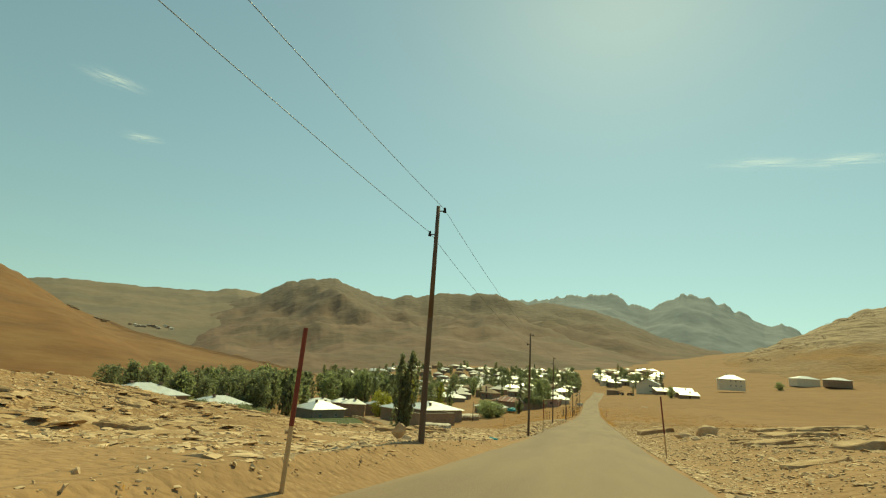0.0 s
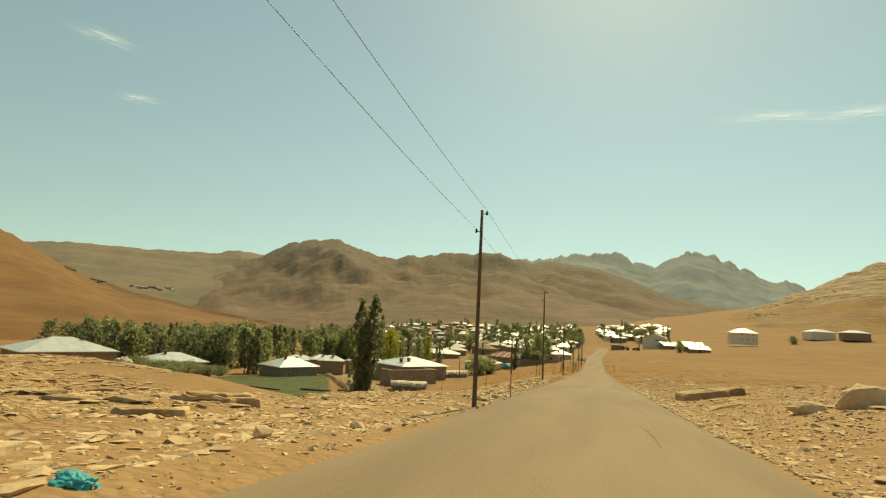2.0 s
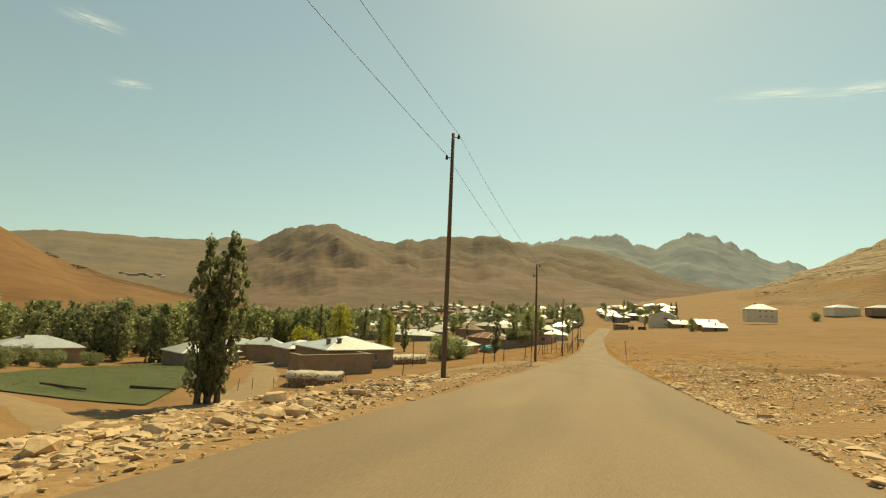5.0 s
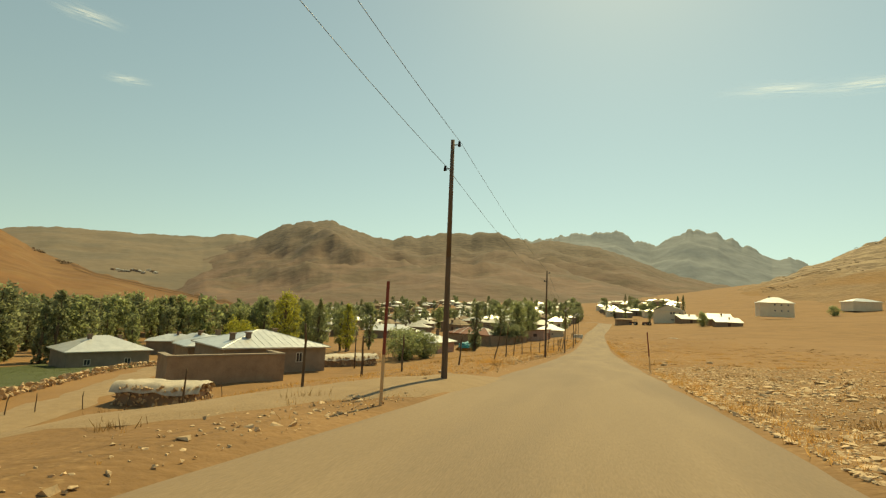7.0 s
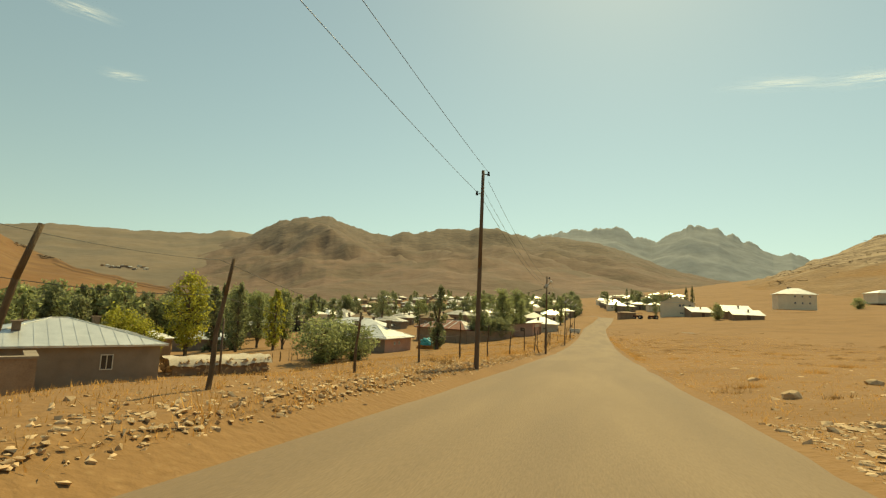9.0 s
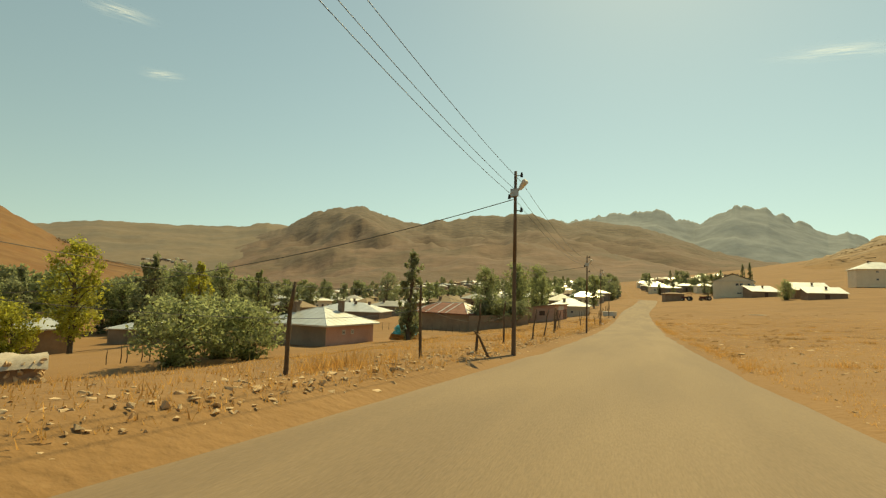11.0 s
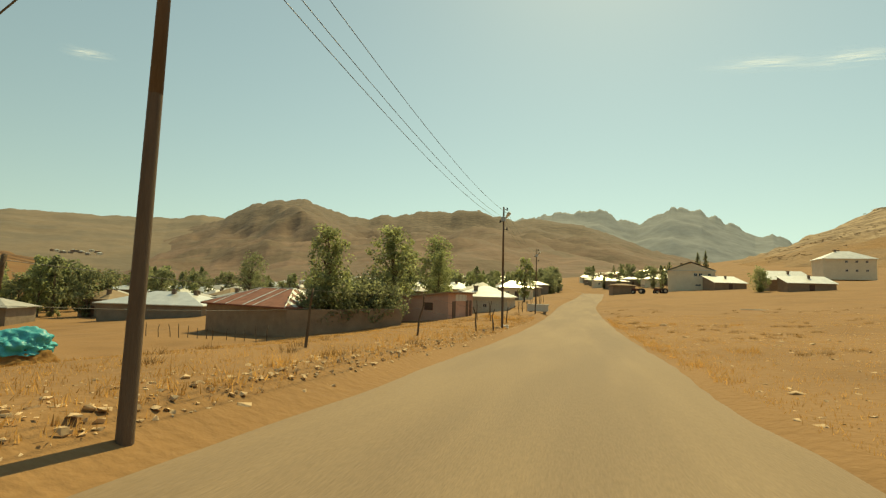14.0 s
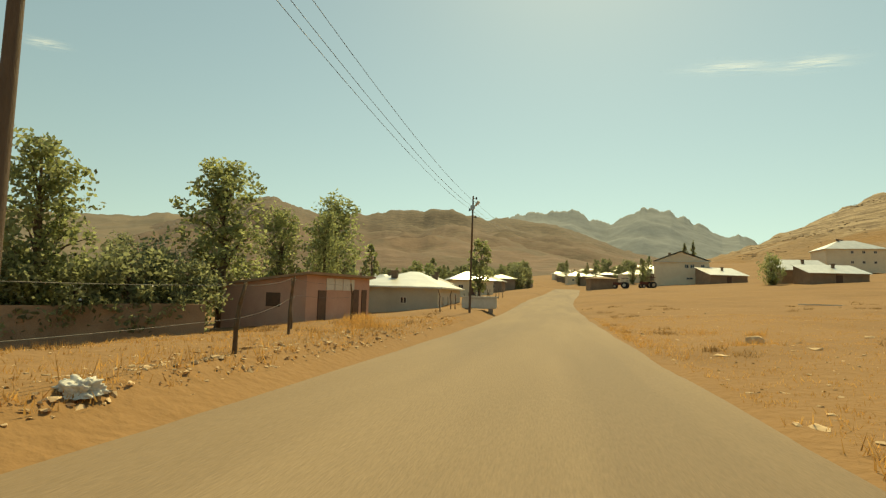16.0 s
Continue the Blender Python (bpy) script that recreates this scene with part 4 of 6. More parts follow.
plant("bush_yellow", -62.6, 160.5, 5.6, 1.0)
plant("poplar_dark", -55.2, 171, 11.0, 0.9)
plant("poplar_yellow", -49.0, 172, 9.4, 1.05)
plant("aspen", -52, 179, 10.0, 0.9)
plant("aspen", -55.5, 181.5, 9.6, 0.9)
plant("poplar", -48.3, 181.5, 9.0, 1.1)
plant("poplar_dark", -77, 199, 13.0, 0.7)
plant("aspen", -67.5, 186.5, 12.0, 1.0)
plant("aspen", -64.5, 189.0, 10.8, 1.0)
plant("aspen_dark", -71.0, 189.5, 11.0, 0.9)
plant("bush", -66, 184, 3.5, 1.2)
plant("aspen", -92, 203, 13.0)
plant("poplar_dark", -88, 207, 13.5, 0.7)
plant("willow", -96, 198, 10.0)
plant("poplar_dark", -22.9, 175.5, 9.4, 1.15)
plant("bush_dark", -23.3, 176.2, 3.4, 0.6)
plant("aspen_dark", -67, 257, 12.0)
plant("aspen", -23.8, 209.0, 10.2, 1.05)
plant("aspen", -20.6, 218.5, 10.7, 1.2)
plant("aspen", -17.6, 227.0, 8.2, 0.8)
plant("aspen", -19.6, 233.8, 10.5, 1.2)
plant("aspen", -22.5, 229, 9.0, 1.1)
for x, y, h in ((-24.2, 208.0, 4.6), (-22.4, 209.8, 4.2), (-20.8, 211.4, 4.6), (-19.2, 213.6, 4.0), (-21.6, 213.4, 5.0)):
    plant("bush_dark", x, y, h, 1.0, "bushes behind the yard wall")
for x, y, h in ((-28.5, 151.0, 4.4), (-26.6, 155.5, 4.0), (-30.2, 156.5, 4.6)):
    plant("bush", x, y, h, 1.2, "bushes along the garden")
# grove of willows and poplars down in the valley
for k in range(150):
    a, r = radians(grow.uniform(28, 62)), grow.uniform(118, 215)
    x, y = -r * math.sin(a), 55 + r * math.cos(a) * 1.05
    if any(math.hypot(x - hx, y - hy) < 11 for hx, hy in ((-74, 159), (-77, 190), (-95, 175), (-84, 170), (-97, 122), (-91, 90), (-85, 157), (-62, 231), (-38, 129), (-70, 140), (-62, 120))) or x > -58 or (y < 165 and x > -88):
        continue
    plant(grow.choice(("poplar_dark", "willow_dark", "willow", "aspen", "poplar_dark", "aspen_dark", "aspen_dark", "poplar")), x, y, grow.uniform(8.0, 12.5), 1.05, "grove in the valley")
for x, y, h in ((-118, 118, 10), (-114, 124, 9.5), (-110, 131, 9.0), (-105, 136, 10.0), (-101, 143, 9.0), (-122, 110, 9.5)):
    plant("aspen_dark", x, y, h, 1.0, "grove in the valley")
for k in range(75):
    x, y = grow.uniform(-175, -78), grow.uniform(212, 330)
    if math.hypot(x + 62, y - 231) < 18:
        continue
    plant(grow.choice(("poplar_dark", "aspen_dark", "willow_dark", "aspen", "aspen_dark")), x, y, grow.uniform(6.5, 10.5), 1.05, "grove in the valley")
# trees through the village
for k in range(400):
    a, r = radians(grow.uniform(-4, 32)), grow.uniform(185, 620)
    x, y = -r * math.sin(a), 60 + r * math.cos(a)
    if k > 160:
        x, y = grow.uniform(-95, 40), grow.uniform(262, 540)
    if abs(x - road_x(y)) < 8 or y < 320 and x > -80 and k % 2 or x > road_x(y) and y < 380 or y < 236 and x > -75 or math.hypot(x, y - 100) > 535:
        continue
    plant(grow.choice(("poplar_dark", "aspen_dark", "aspen", "poplar", "willow_dark", "aspen_dark")), x, y, grow.uniform(4.5, 10.5) * (0.85 if y < 330 else 1.0), 1.0, "trees through the village")
plant("poplar_dark", 38.5, 352, 12.5, 0.6)
plant("poplar_dark", 41.5, 353, 12.8, 0.6)
plant("aspen_dark", 34, 350, 8.5, 0.7)
plant("aspen_dark", 22.5, 318, 4.6, 0.55)
plant("bush", 38.6, 290.5, 5.0, 0.8)
plant("bush", 112, 372, 4.6, 1.2)


# ---- the village ----
def village_house(seed):
    rng = random.Random(seed)
    w, d = rng.uniform(7.5, 11), rng.uniform(5.5, 7.5)
    roof = rng.choice((R, R, R, M["roof_grey"], M["roof_grey"], M["roof_earth"]))
    wall = rng.choice((M["wall_mud"], M["wall_grey"], M["wall_white"], M["wall_mud"], M["wall_grey"]))
    kind = {"mud_brick": "mud-walled", "grey_plaster": "grey", "cream_plaster": "cream"}[wall.name]
    cover = {"pale_sheet_roof": "a pale hipped", "weathered_sheet_roof": "a weathered grey hipped", "earth_covered_roof": "a brown hipped"}[roof.name]
    label = kind + " village house with " + cover + " roof"
    return house((0, 0, 0), 0, w, d, rng.uniform(2.4, 3.1), rng.uniform(1.0, 1.8), wall, roof, label, ((rng.uniform(-2, 2), rng.uniform(-2, 0)),),
                 ((0, -w * 0.28, 1.4, 0.9, 0.9), (0, w * 0.28, 1.4, 0.9, 0.9)), ((0, 0, 0.9, 1.9),), group="houses of the village")


KINDS = [village_house(200 + k) for k in range(12)]
spots, rng = [], random.Random(17)
while len(spots) < 24:
    x, y = rng.uniform(-85, -12), rng.uniform(262, 335)
    if all(math.hypot(x - p, y - q) > 12.5 for p, q in spots + [(-62, 231), (-13, 240), (-13, 248)]):
        spots.append((x, y))
while len(spots) < 285:
    a, r = radians(rng.uniform(-6, 31)), 150 + 480 * rng.random() ** 0.8
    x, y = -r * math.sin(a), 60 + r * math.cos(a)
    if len(spots) > 190:
        x, y = rng.uniform(-110, 60), rng.uniform(285, 600)
    if x > float(road_x(y)) - 11 and x < float(road_x(y)) + 11 or y < 246 and x > -80 or x > float(road_x(y)) and (y < 400 or x > 0.115 * y or rng.random() < 0.35) or math.hypot(x, y - 100) > 535:
        continue
    if all(math.hypot(x - p, y - q) > 11.8 for p, q in spots + [(-62, 231), (32, 326), (-13, 240), (-13, 248), (37, 316), (11, 312)]):
        spots.append((x, y))
for k, (x, y) in enumerate(spots):
    m = pose(x, y, gz(x, y) + 0.1, 0, 0, rng.choice((0, 90)) + rng.uniform(-25, 25))
    if k < len(KINDS):
        KINDS[k].matrix_basis = m
    else:
        copy_thing(KINDS[k % len(KINDS)], m)


# ---- the pink flat-roofed building by the road ----
def flat_building():
    b = thing("roadside_building", pose(-13.4, 216.0, -10.75, 0, 0, 80), "low pink plastered building with a sloping flat roof", "building")
    L, D = 7.0, 6.2
    bm = bmesh.new()
    v = box(bm, 0, L, 0, D, -1.2, 2.9)
    for i in (6, 7):
        v[i].co.z = 2.15
    part("wall", bm, M["wall_pink"], b)
    bm = bmesh.new()
    v = box(bm, -0.25, L + 0.25, -0.35, D + 0.2, 2.91, 3.05)
    for i in (2, 3, 6, 7):
        v[i].co.z -= 0.78
    part("roof", bm, M["wall_mud"], b, "thin brown roof slab")
    for x0, x1, z0, z1 in ((1.1, 1.9, 0.0, 2.0), (4.9, 5.6, 0.2, 2.1), (6.0, 6.6, 0.2, 2.1)):
        bm = bmesh.new()
        box(bm, x0, x1, -0.05, 0.06, z0, z1)
        part("door", bm, M["door"], b)
    for x0, x1 in ((1.9, 2.7), (2.8, 3.6), (3.7, 4.5), (4.6, 5.0)):
        bm = bmesh.new()
        box(bm, x0, x1, -0.045, 0.05, 2.03, 2.75)
        ob = part("panel", bm, M["frame"], b, "pale faded panel under the eaves")
    bm = bmesh.new()
    box(bm, -0.05, 0.05, 1.8, 2.8, 1.0, 1.8)
    part("shutter", bm, M["door"], b)
    bm = bmesh.new()
    box(bm, -0.5, L + 3, -1.1, -0.05, -0.9, -0.02)
    part("plinth", bm, M["wall_grey"], b, "raised pale concrete step along the front")
    return b


flat_building()
# yard wall of the low grey house
yard = thing("yard_wall", pose(-34.5, 118.8, -11.8, 0, 0, 57.5), "high mud-plastered yard wall before the low house", "wall")
for nm, c in (("front_wall", (-5.6, 5.6, -0.25, 0.25)), ("side_wall", (-5.6, -5.1, 0.253, 3.4)), ("end_wall", (5.1, 5.6, 0.253, 3.4))):
    bm = bmesh.new()
    box(bm, *c, -1.0, 2.75)
    part(nm, bm, M["wall_mud"], yard)
    bm = bmesh.new()
    box(bm, c[0] - 0.08, c[1] + 0.08, c[2] - 0.08 if nm == "front_wall" else c[2] + 0.09, c[3] + 0.08, 2.753, 2.9)
    part("coping", bm, M["wall_grey"], yard)


# long mud wall between the barn and the roadside building
long_wall = thing("yard_wall", pose(-25.6, 204.6, -12.3, 0, 0, 46.5), "long shaded mud wall between the barn and the roadside building", "wall")
for k in range(4):
    bm = bmesh.new()
    v = box(bm, 2.9 * k + 0.003, 2.9 * k + 2.9, -0.22, 0.22, -0.8, 2.45)
    for i in (4, 5, 6, 7):
        v[i].co.z += 0.25 * (v[i].co.x / 11.6) + 0.05 * math.sin(3.1 * v[i].co.x)
    part("wall_panel", bm, M["wall_mud"], long_wall)


# ---- utility poles, wires and street lamps ----
def utility_pole(x, y, h, lamp):
    z = gz(x, y)
    p = thing("utility_pole", pose(x, y, z, random.uniform(-0.6, 0.6), random.uniform(-0.6, 0.6), 0), "dark creosoted wooden utility pole" + (" with a street lamp" if lamp else " beside the road"), "utility pole", "poles along the road")
    bm = bmesh.new()
    foot, middle, tip = (0.075, 0.060, 0.046) if lamp else (0.090, 0.072, 0.055)
    tube(bm, (0, 0, -0.6), (0, 0, h * 0.5), foot, middle, 10, False)
    tube(bm, (0, 0, h * 0.5), (0, 0, h), middle, tip, 10)
    part("pole", bm, M["pole"], p, smooth=True)
    for sx, dz in ((0.2, 0.15), (-0.2, 0.85)) + (((0.2, 1.3),) if lamp else ()):
        bm = bmesh.new()
        tube(bm, (0, 0, h - dz), (sx, 0, h - dz), 0.015, 0.015, 6)
        tube(bm, (sx, 0, h - dz - 0.05), (sx, 0, h - dz + 0.1), 0.05, 0.03, 8)
        part("insulator", bm, M["dark"], p)
    if lamp:
        bm = bmesh.new()
        tube(bm, (0, 0, h - 0.75), (0.22, -0.12, h - 0.55), 0.025, 0.025, 6)
        part("lamp_arm", bm, M["metal"], p)
        bm = bmesh.new()
        tube(bm, (0.16, -0.1, h - 0.62), (0.36, -0.19, h - 0.39), 0.06, 0.11, 10)
        tube(bm, (0.36, -0.19, h - 0.39), (0.39, -0.205, h - 0.355), 0.11, 0.07, 10)
        part("lamp_head", bm, M["frame"], p, "grey street lamp head")
        bm = bmesh.new()
        box(bm, -0.13, 0.13, -0.17, -0.09, h - 0.85, h - 0.6)
        part("junction_box", bm, M["metal"], p)
    return z


def cable(name, a, b, sag, label, r=0.0065):
    cu = bpy.data.curves.new(name, "CURVE")
    cu.dimensions, cu.bevel_depth, cu.bevel_resolution = "3D", r, 1
    sp = cu.splines.new("POLY")
    sp.points.add(16)
    for i in range(17):
        f = i / 16
        p = Vector(a).lerp(Vector(b), f)
        sp.points[i].co = (p.x, p.y, p.z - sag * 4 * f * (1 - f), 1)
    cu.materials.append(M["wire"])
    return tagged(new(name, cu), label, "cable", "overhead cables")


POLES = [(-4.33, 13.6, 6.5, 0), (-4.49, 39.98, 7.5, 0), (-4.80, 69.62, 8.2, 0), (-4.07, 89.66, 6.85, 0), (-3.98, 118.57, 7.0, 0), (-3.70, 141.30, 5.95, 1), (-3.72, 167.01, 6.15, 1), (-4.22, 192.52, 6.9, 1), (-4.58, 219.56, 7.05, 1)]
heads = [(-5.2, -14.5, 7.1)]
for x, y, h, lamp in POLES:
    heads.append((x, y, utility_pole(x, y, h, lamp) + h))
heads.append((-1.5, 248, heads[-1][2] + 0.6))
for k in range(len(heads) - 1):
    (x0, y0, z0), (x1, y1, z1) = heads[k], heads[k + 1]
    drop = 0.0 if k < 5 else 0.3
    for sx, dz in ((0.2, 0.07), (-0.2, 0.77)) if k < 5 else ((0.2, 0.07), (-0.02, 0.3), (-0.14, 0.45)):
        cable("overhead_cable", (x0 + sx, y0, z0 - dz - drop), (x1 + sx, y1, z1 - dz - drop), 0.35 if k < 5 else 0.5, "thin dark overhead cable between the poles")
x6, y6, z6 = heads[6]
cable("service_cable", (x6, y6, z6 - 0.9), (-30, 137.3, -7.0), 1.0, "dark service cable from a pole to a house", 0.014)
x7, y7, z7 = heads[7]
cable("service_cable", (x7, y7, z7 - 0.9), (-55, 181, -7.0), 1.0, "dark service cable from a pole to a house", 0.014)


for x, y, top in ((-30, 137.3, -6.8), (-55, 181, -6.8)):
    p = thing("service_pole", pose(x, y, gz(x, y)), "slim dark wooden service pole between the yards", "utility pole")
    bm = bmesh.new()
    tube(bm, (0, 0, -0.4), (0, 0, top - gz(x, y)), 0.1, 0.07, 8)
    part("pole", bm, M["pole"], p, smooth=True)


# ---- snow markers, posts and fences ----
def snow_marker(x, y, h, tilt, top_red=0.6):
    z = gz(x, y)
    m = thing("snow_marker", pose(x, y, z, 0, tilt, 0), "slender snow marker pole with faded red top", "snow marker", "snow markers by the road")
    bm = bmesh.new()
    tube(bm, (0, 0, -0.3), (0, 0, h * (1 - top_red)), 0.032, 0.032, 8, False)
    part("lower_pole", bm, M["dusty"], m, "pale lower part covered with earth dust")
    bm = bmesh.new()
    tube(bm, (0, 0, h * (1 - top_red)), (0, 0, h), 0.033, 0.031, 8)
    part("upper_pole", bm, M["red"], m, "faded dark red upper part")


for x, y, h, tilt in ((-3.75, 6.15, 2.1, 1.5), (-3.75, 43.8, 2.45, 0), (-3.75, 84.55, 2.2, 0.5), (3.0, 24.4, 2.5, -4), (2.8, 106.5, 2.2, -4)):
    snow_marker(x, y, h, tilt)


def fence_post(x, y, h, tx, ty, rng):
    p = thing("fence_post", pose(x, y, gz(x, y), tx, ty, rng.uniform(0, 90)), "weathered rough wooden fence post", "fence post", "fence along the field")
    bm = bmesh.new()
    c = [Vector((rng.uniform(-0.018, 0.018) * k, rng.uniform(-0.018, 0.018) * k, -0.3 + (h + 0.3) * k / 4)) for k in range(5)]
    for k in range(4):
        tube(bm, c[k], c[k + 1], 0.042 - 0.004 * k + rng.uniform(-0.004, 0.006), 0.038 - 0.004 * k, 7, k == 3)
    part("stake", bm, M["wood"], p, smooth=True)
    return (x + c[4].x, y, gz(x, y) + h)


rng = random.Random(23)
tops = []
FENCE = ((87.75, -7.3), (91.0, -7.2), (94.1, -7.0), (98.3, -5.9), (104.3, -5.45), (107.2, -5.3), (112.5, -5.6), (117.5, -5.7), (122.5, -5.6), (127.0, -5.3), (131.5, -4.9), (135.9, -4.6), (139.3, -4.35), (143.6, -4.6), (148.4, -4.45),
         (152.7, -4.65), (156.0, -4.6), (159.4, -5.0), (162.7, -5.6), (167.2, -6.0), (175.7, -7.0), (181.0, -5.6), (186.3, -4.5), (188.8, -4.1), (196.3, -4.5), (201.4, -6.4), (204.5, -8.0), (209.0, -7.8))
LEAN = {98.3: 8, 104.3: 14, 107.2: 6, 139.3: 6, 148.4: 6, 152.7: 9, 162.7: 9, 167.2: 11, 181.0: 10}
for y, x in FENCE:
    ty = LEAN.get(y, rng.uniform(-4, 4))
    tops.append(fence_post(x, y, 1.9 if y in (104.3, 107.2) else 1.1 if y in (186.3, 188.8, 196.3) else rng.uniform(1.3, 1.65), rng.uniform(-4, 4), ty, rng))
brace = fence_post(-3.95, 139.2, 0.9, 0, -32, rng)
for f in (0.05, 0.55):
    for a, b in zip(tops, tops[1:]):
        cable("fence_wire", (a[0], a[1], a[2] - f), (b[0], b[1], b[2] - f), 0.06, "thin rusty fence wire between the posts", 0.004)
y = 219.0
while y < 262:
    fence_post(-6.4 + rng.uniform(-0.2, 0.2), y, rng.uniform(1.1, 1.5), rng.uniform(-4, 4), rng.uniform(-4, 4), rng)
    y += rng.uniform(2.6, 3.6)
for x, y in ((-36.0, 100.0), (-35.2, 101.3), (-34.2, 103.8), (-32.7, 106.0), (-29.8, 112.5), (-22.0, 96.0), (-14.5, 91.5)):
    fence_post(x, y, rng.uniform(1.2, 1.7), rng.uniform(-5, 5), rng.uniform(-8, 8), rng)
# stakes of the yard beyond the low grey house and before the white-roofed one
for k in range(16):
    fence_post(-34 + 0.3 * k + rng.uniform(-0.4, 0.4), 150 + 0.7 * k, rng.uniform(0.8, 1.3), rng.uniform(-5, 5), rng.uniform(-5, 5), rng)
for k in range(14):
    fence_post(-40 + 1.2 * k, 203 + rng.uniform(-0.5, 0.5) - 0.2 * k, rng.uniform(0.9, 1.3), rng.uniform(-5, 5), rng.uniform(-5, 5), rng)


# ---- green field, tracks, walls ----
def ribbon(name, pts, width, material, label, category, lift=0.07, step=1.2):
    """A strip that follows the ground along a line of points."""
    p = [Vector((x, y, 0)) for x, y in pts]
    line = []
    for a, b in zip(p, p[1:]):
        n = max(1, int((b - a).length / step))
        line += [a.lerp(b, k / n) for k in range(n)]
    line.append(p[-1])
    for _ in range(12):
        line = [line[0]] + [(line[k - 1] + line[k] * 2 + line[k + 1]) / 4 for k in range(1, len(line) - 1)] + [line[-1]]
    u = np.linspace(-1, 1, 9)
    xs, ys = [], []
    for k, c in enumerate(line):
        d = (line[min(k + 1, len(line) - 1)] - line[max(k - 1, 0)]).normalized()
        w = width / 2 * (1 + 0.5 * float(fbm(k / 2.5, 0.0, 77, 4)))
        xs.append(c.x - d.y * u * w)
        ys.append(c.y + d.x * u * w)
    xs, ys = np.array(xs), np.array(ys)
    zs = ground_z(xs, ys) + lift - 0.10 * np.abs(u)[None, :] ** 4
    return tagged(grid_mesh(name, xs, ys, zs, material), label, category, kind="structure")


ribbon("dirt_track", [(-1.0, 96.5), (-3.0, 92.5), (-4.6, 88), (-6.2, 84.6), (-9, 81.6), (-12.5, 78.5), (-18, 76), (-25, 75), (-33, 79), (-45, 81), (-64, 84), (-90, 80)], 3.4, M["shoulder"], "pale trodden dirt track leaving the road", "track", 0.09)
ribbon("dirt_lane", [(-27, 77.5), (-32, 88), (-34.5, 100), (-40, 110), (-47, 120), (-62, 141), (-70, 160)], 3.6, M["shoulder"], "pale dirt lane beside the field wall", "lane", 0.11)
A0, A1 = Vector((-38.0, 92, 0)), Vector((-67, 144, 0))
U, V = np.meshgrid(np.linspace(-0.05, 1, 36), np.linspace(0.02, 1, 30))
FX = A0.x + (A1.x - A0.x) * U - 20 * V
FY = A0.y + (A1.y - A0.y) * U - 9 * V + 4 * V * U
tagged(grid_mesh("green_field", FX, FY, ground_z(FX, FY) + 0.12, M["grass"]), "small irrigated green field in the valley", "field", kind="structure")


def hull_rock(rng, n=14):
    """Corners and triangles of one angular stone of about unit size."""
    bm = bmesh.new()
    for _ in range(n):
        v = Vector((rng.gauss(0, 1), rng.gauss(0, 1), rng.gauss(0, 1))).normalized() * rng.uniform(0.38, 0.5)
        bm.verts.new(v)
    bmesh.ops.convex_hull(bm, input=bm.verts)
    bmesh.ops.delete(bm, geom=[v for v in bm.verts if not v.link_faces], context="VERTS")
    bmesh.ops.triangulate(bm, faces=bm.faces)
    bm.verts.index_update()
    out = np.array([v.co for v in bm.verts]), np.array([[v.index for v in f.verts] for f in bm.faces])
    bm.free()
    return out


stone_rng = random.Random(71)
HULLS = [hull_rock(stone_rng, 8) for _ in range(32)]


def stones(name, spots, label, flat=0.55, material=None):
    """Loose stones too many to count: spots are x, y, size."""
    vs, fs, base = [], [], 0
    rs = np.random.default_rng(len(spots))
    arr = np.array(spots)
    gzs = ground_z(arr[:, 0], arr[:, 1])
    for (x, y, size), z in zip(spots, gzs):
        v, f = HULLS[rs.integers(len(HULLS))]
        a = rs.uniform(0, 6.28)
        c, s = math.cos(a), math.sin(a)
        sc = size * np.array([rs.uniform(0.7, 1.4), rs.uniform(0.6, 1.1), flat * rs.uniform(0.6, 1.3)])
        q = v * sc
        q = np.stack([q[:, 0] * c - q[:, 1] * s + x, q[:, 0] * s + q[:, 1] * c + y, q[:, 2] + z + size * flat * 0.06], 1)
        vs.append(q)
        fs.append(f + base)
        base += len(v)
    me = bpy.data.meshes.new(name)
    me.from_pydata(np.concatenate(vs).tolist(), [], np.concatenate(fs).tolist())
    me.materials.append(material or M["rock"])
    return tagged(new(name, me), label, "stones", kind="stuff")


R2 = random.Random(91)
edge = lambda y, side: float(road_x(y)) + side * ROAD_L
spots = []
for k in range(6500):
    y = R2.uniform(0, 212)
    spots.append((edge(y, -1) - 0.15 - abs(R2.gauss(0, 0.9)), y, R2.uniform(0.03, 0.10) * (1 + (R2.random() < 0.12) * 1.3)))
stones("verge_stones", spots, "pale broken stones strewn along the road verge")
spots = []
for k in range(66000):
    y = R2.uniform(4, 112) if R2.random() < 0.95 else R2.uniform(100, 205)
    if y < 78:
        off = 0.15 + R2.random() ** 1.5 * 16
    else:
        off = 0.2 + abs(R2.gauss(0, 1)) * (5.5 if y < 112 else 8)
        if R2.random() < 0.35:
            continue
    if float(fbm(off / 4, y / 4, 55, 3)) < -0.42:
        continue
    spots.append((edge(y, 1) + off, y, R2.uniform(0.05, 0.18) * (1 + (R2.random() < 0.06) * 1.6)))
for k in range(9000):
    y = R2.uniform(70, 102)
    spots.append((edge(y, 1) + 0.15 + R2.random() ** 1.6 * 9, y, R2.uniform(0.05, 0.16) * (1 + (R2.random() < 0.08) * 1.5)))
for k in range(2600):
    y = R2.uniform(100, 235)
    spots.append((edge(y, 1) + 0.5 + R2.random() * 34, y, R2.uniform(0.05, 0.15) * (1 + (R2.random() < 0.05) * 2)))
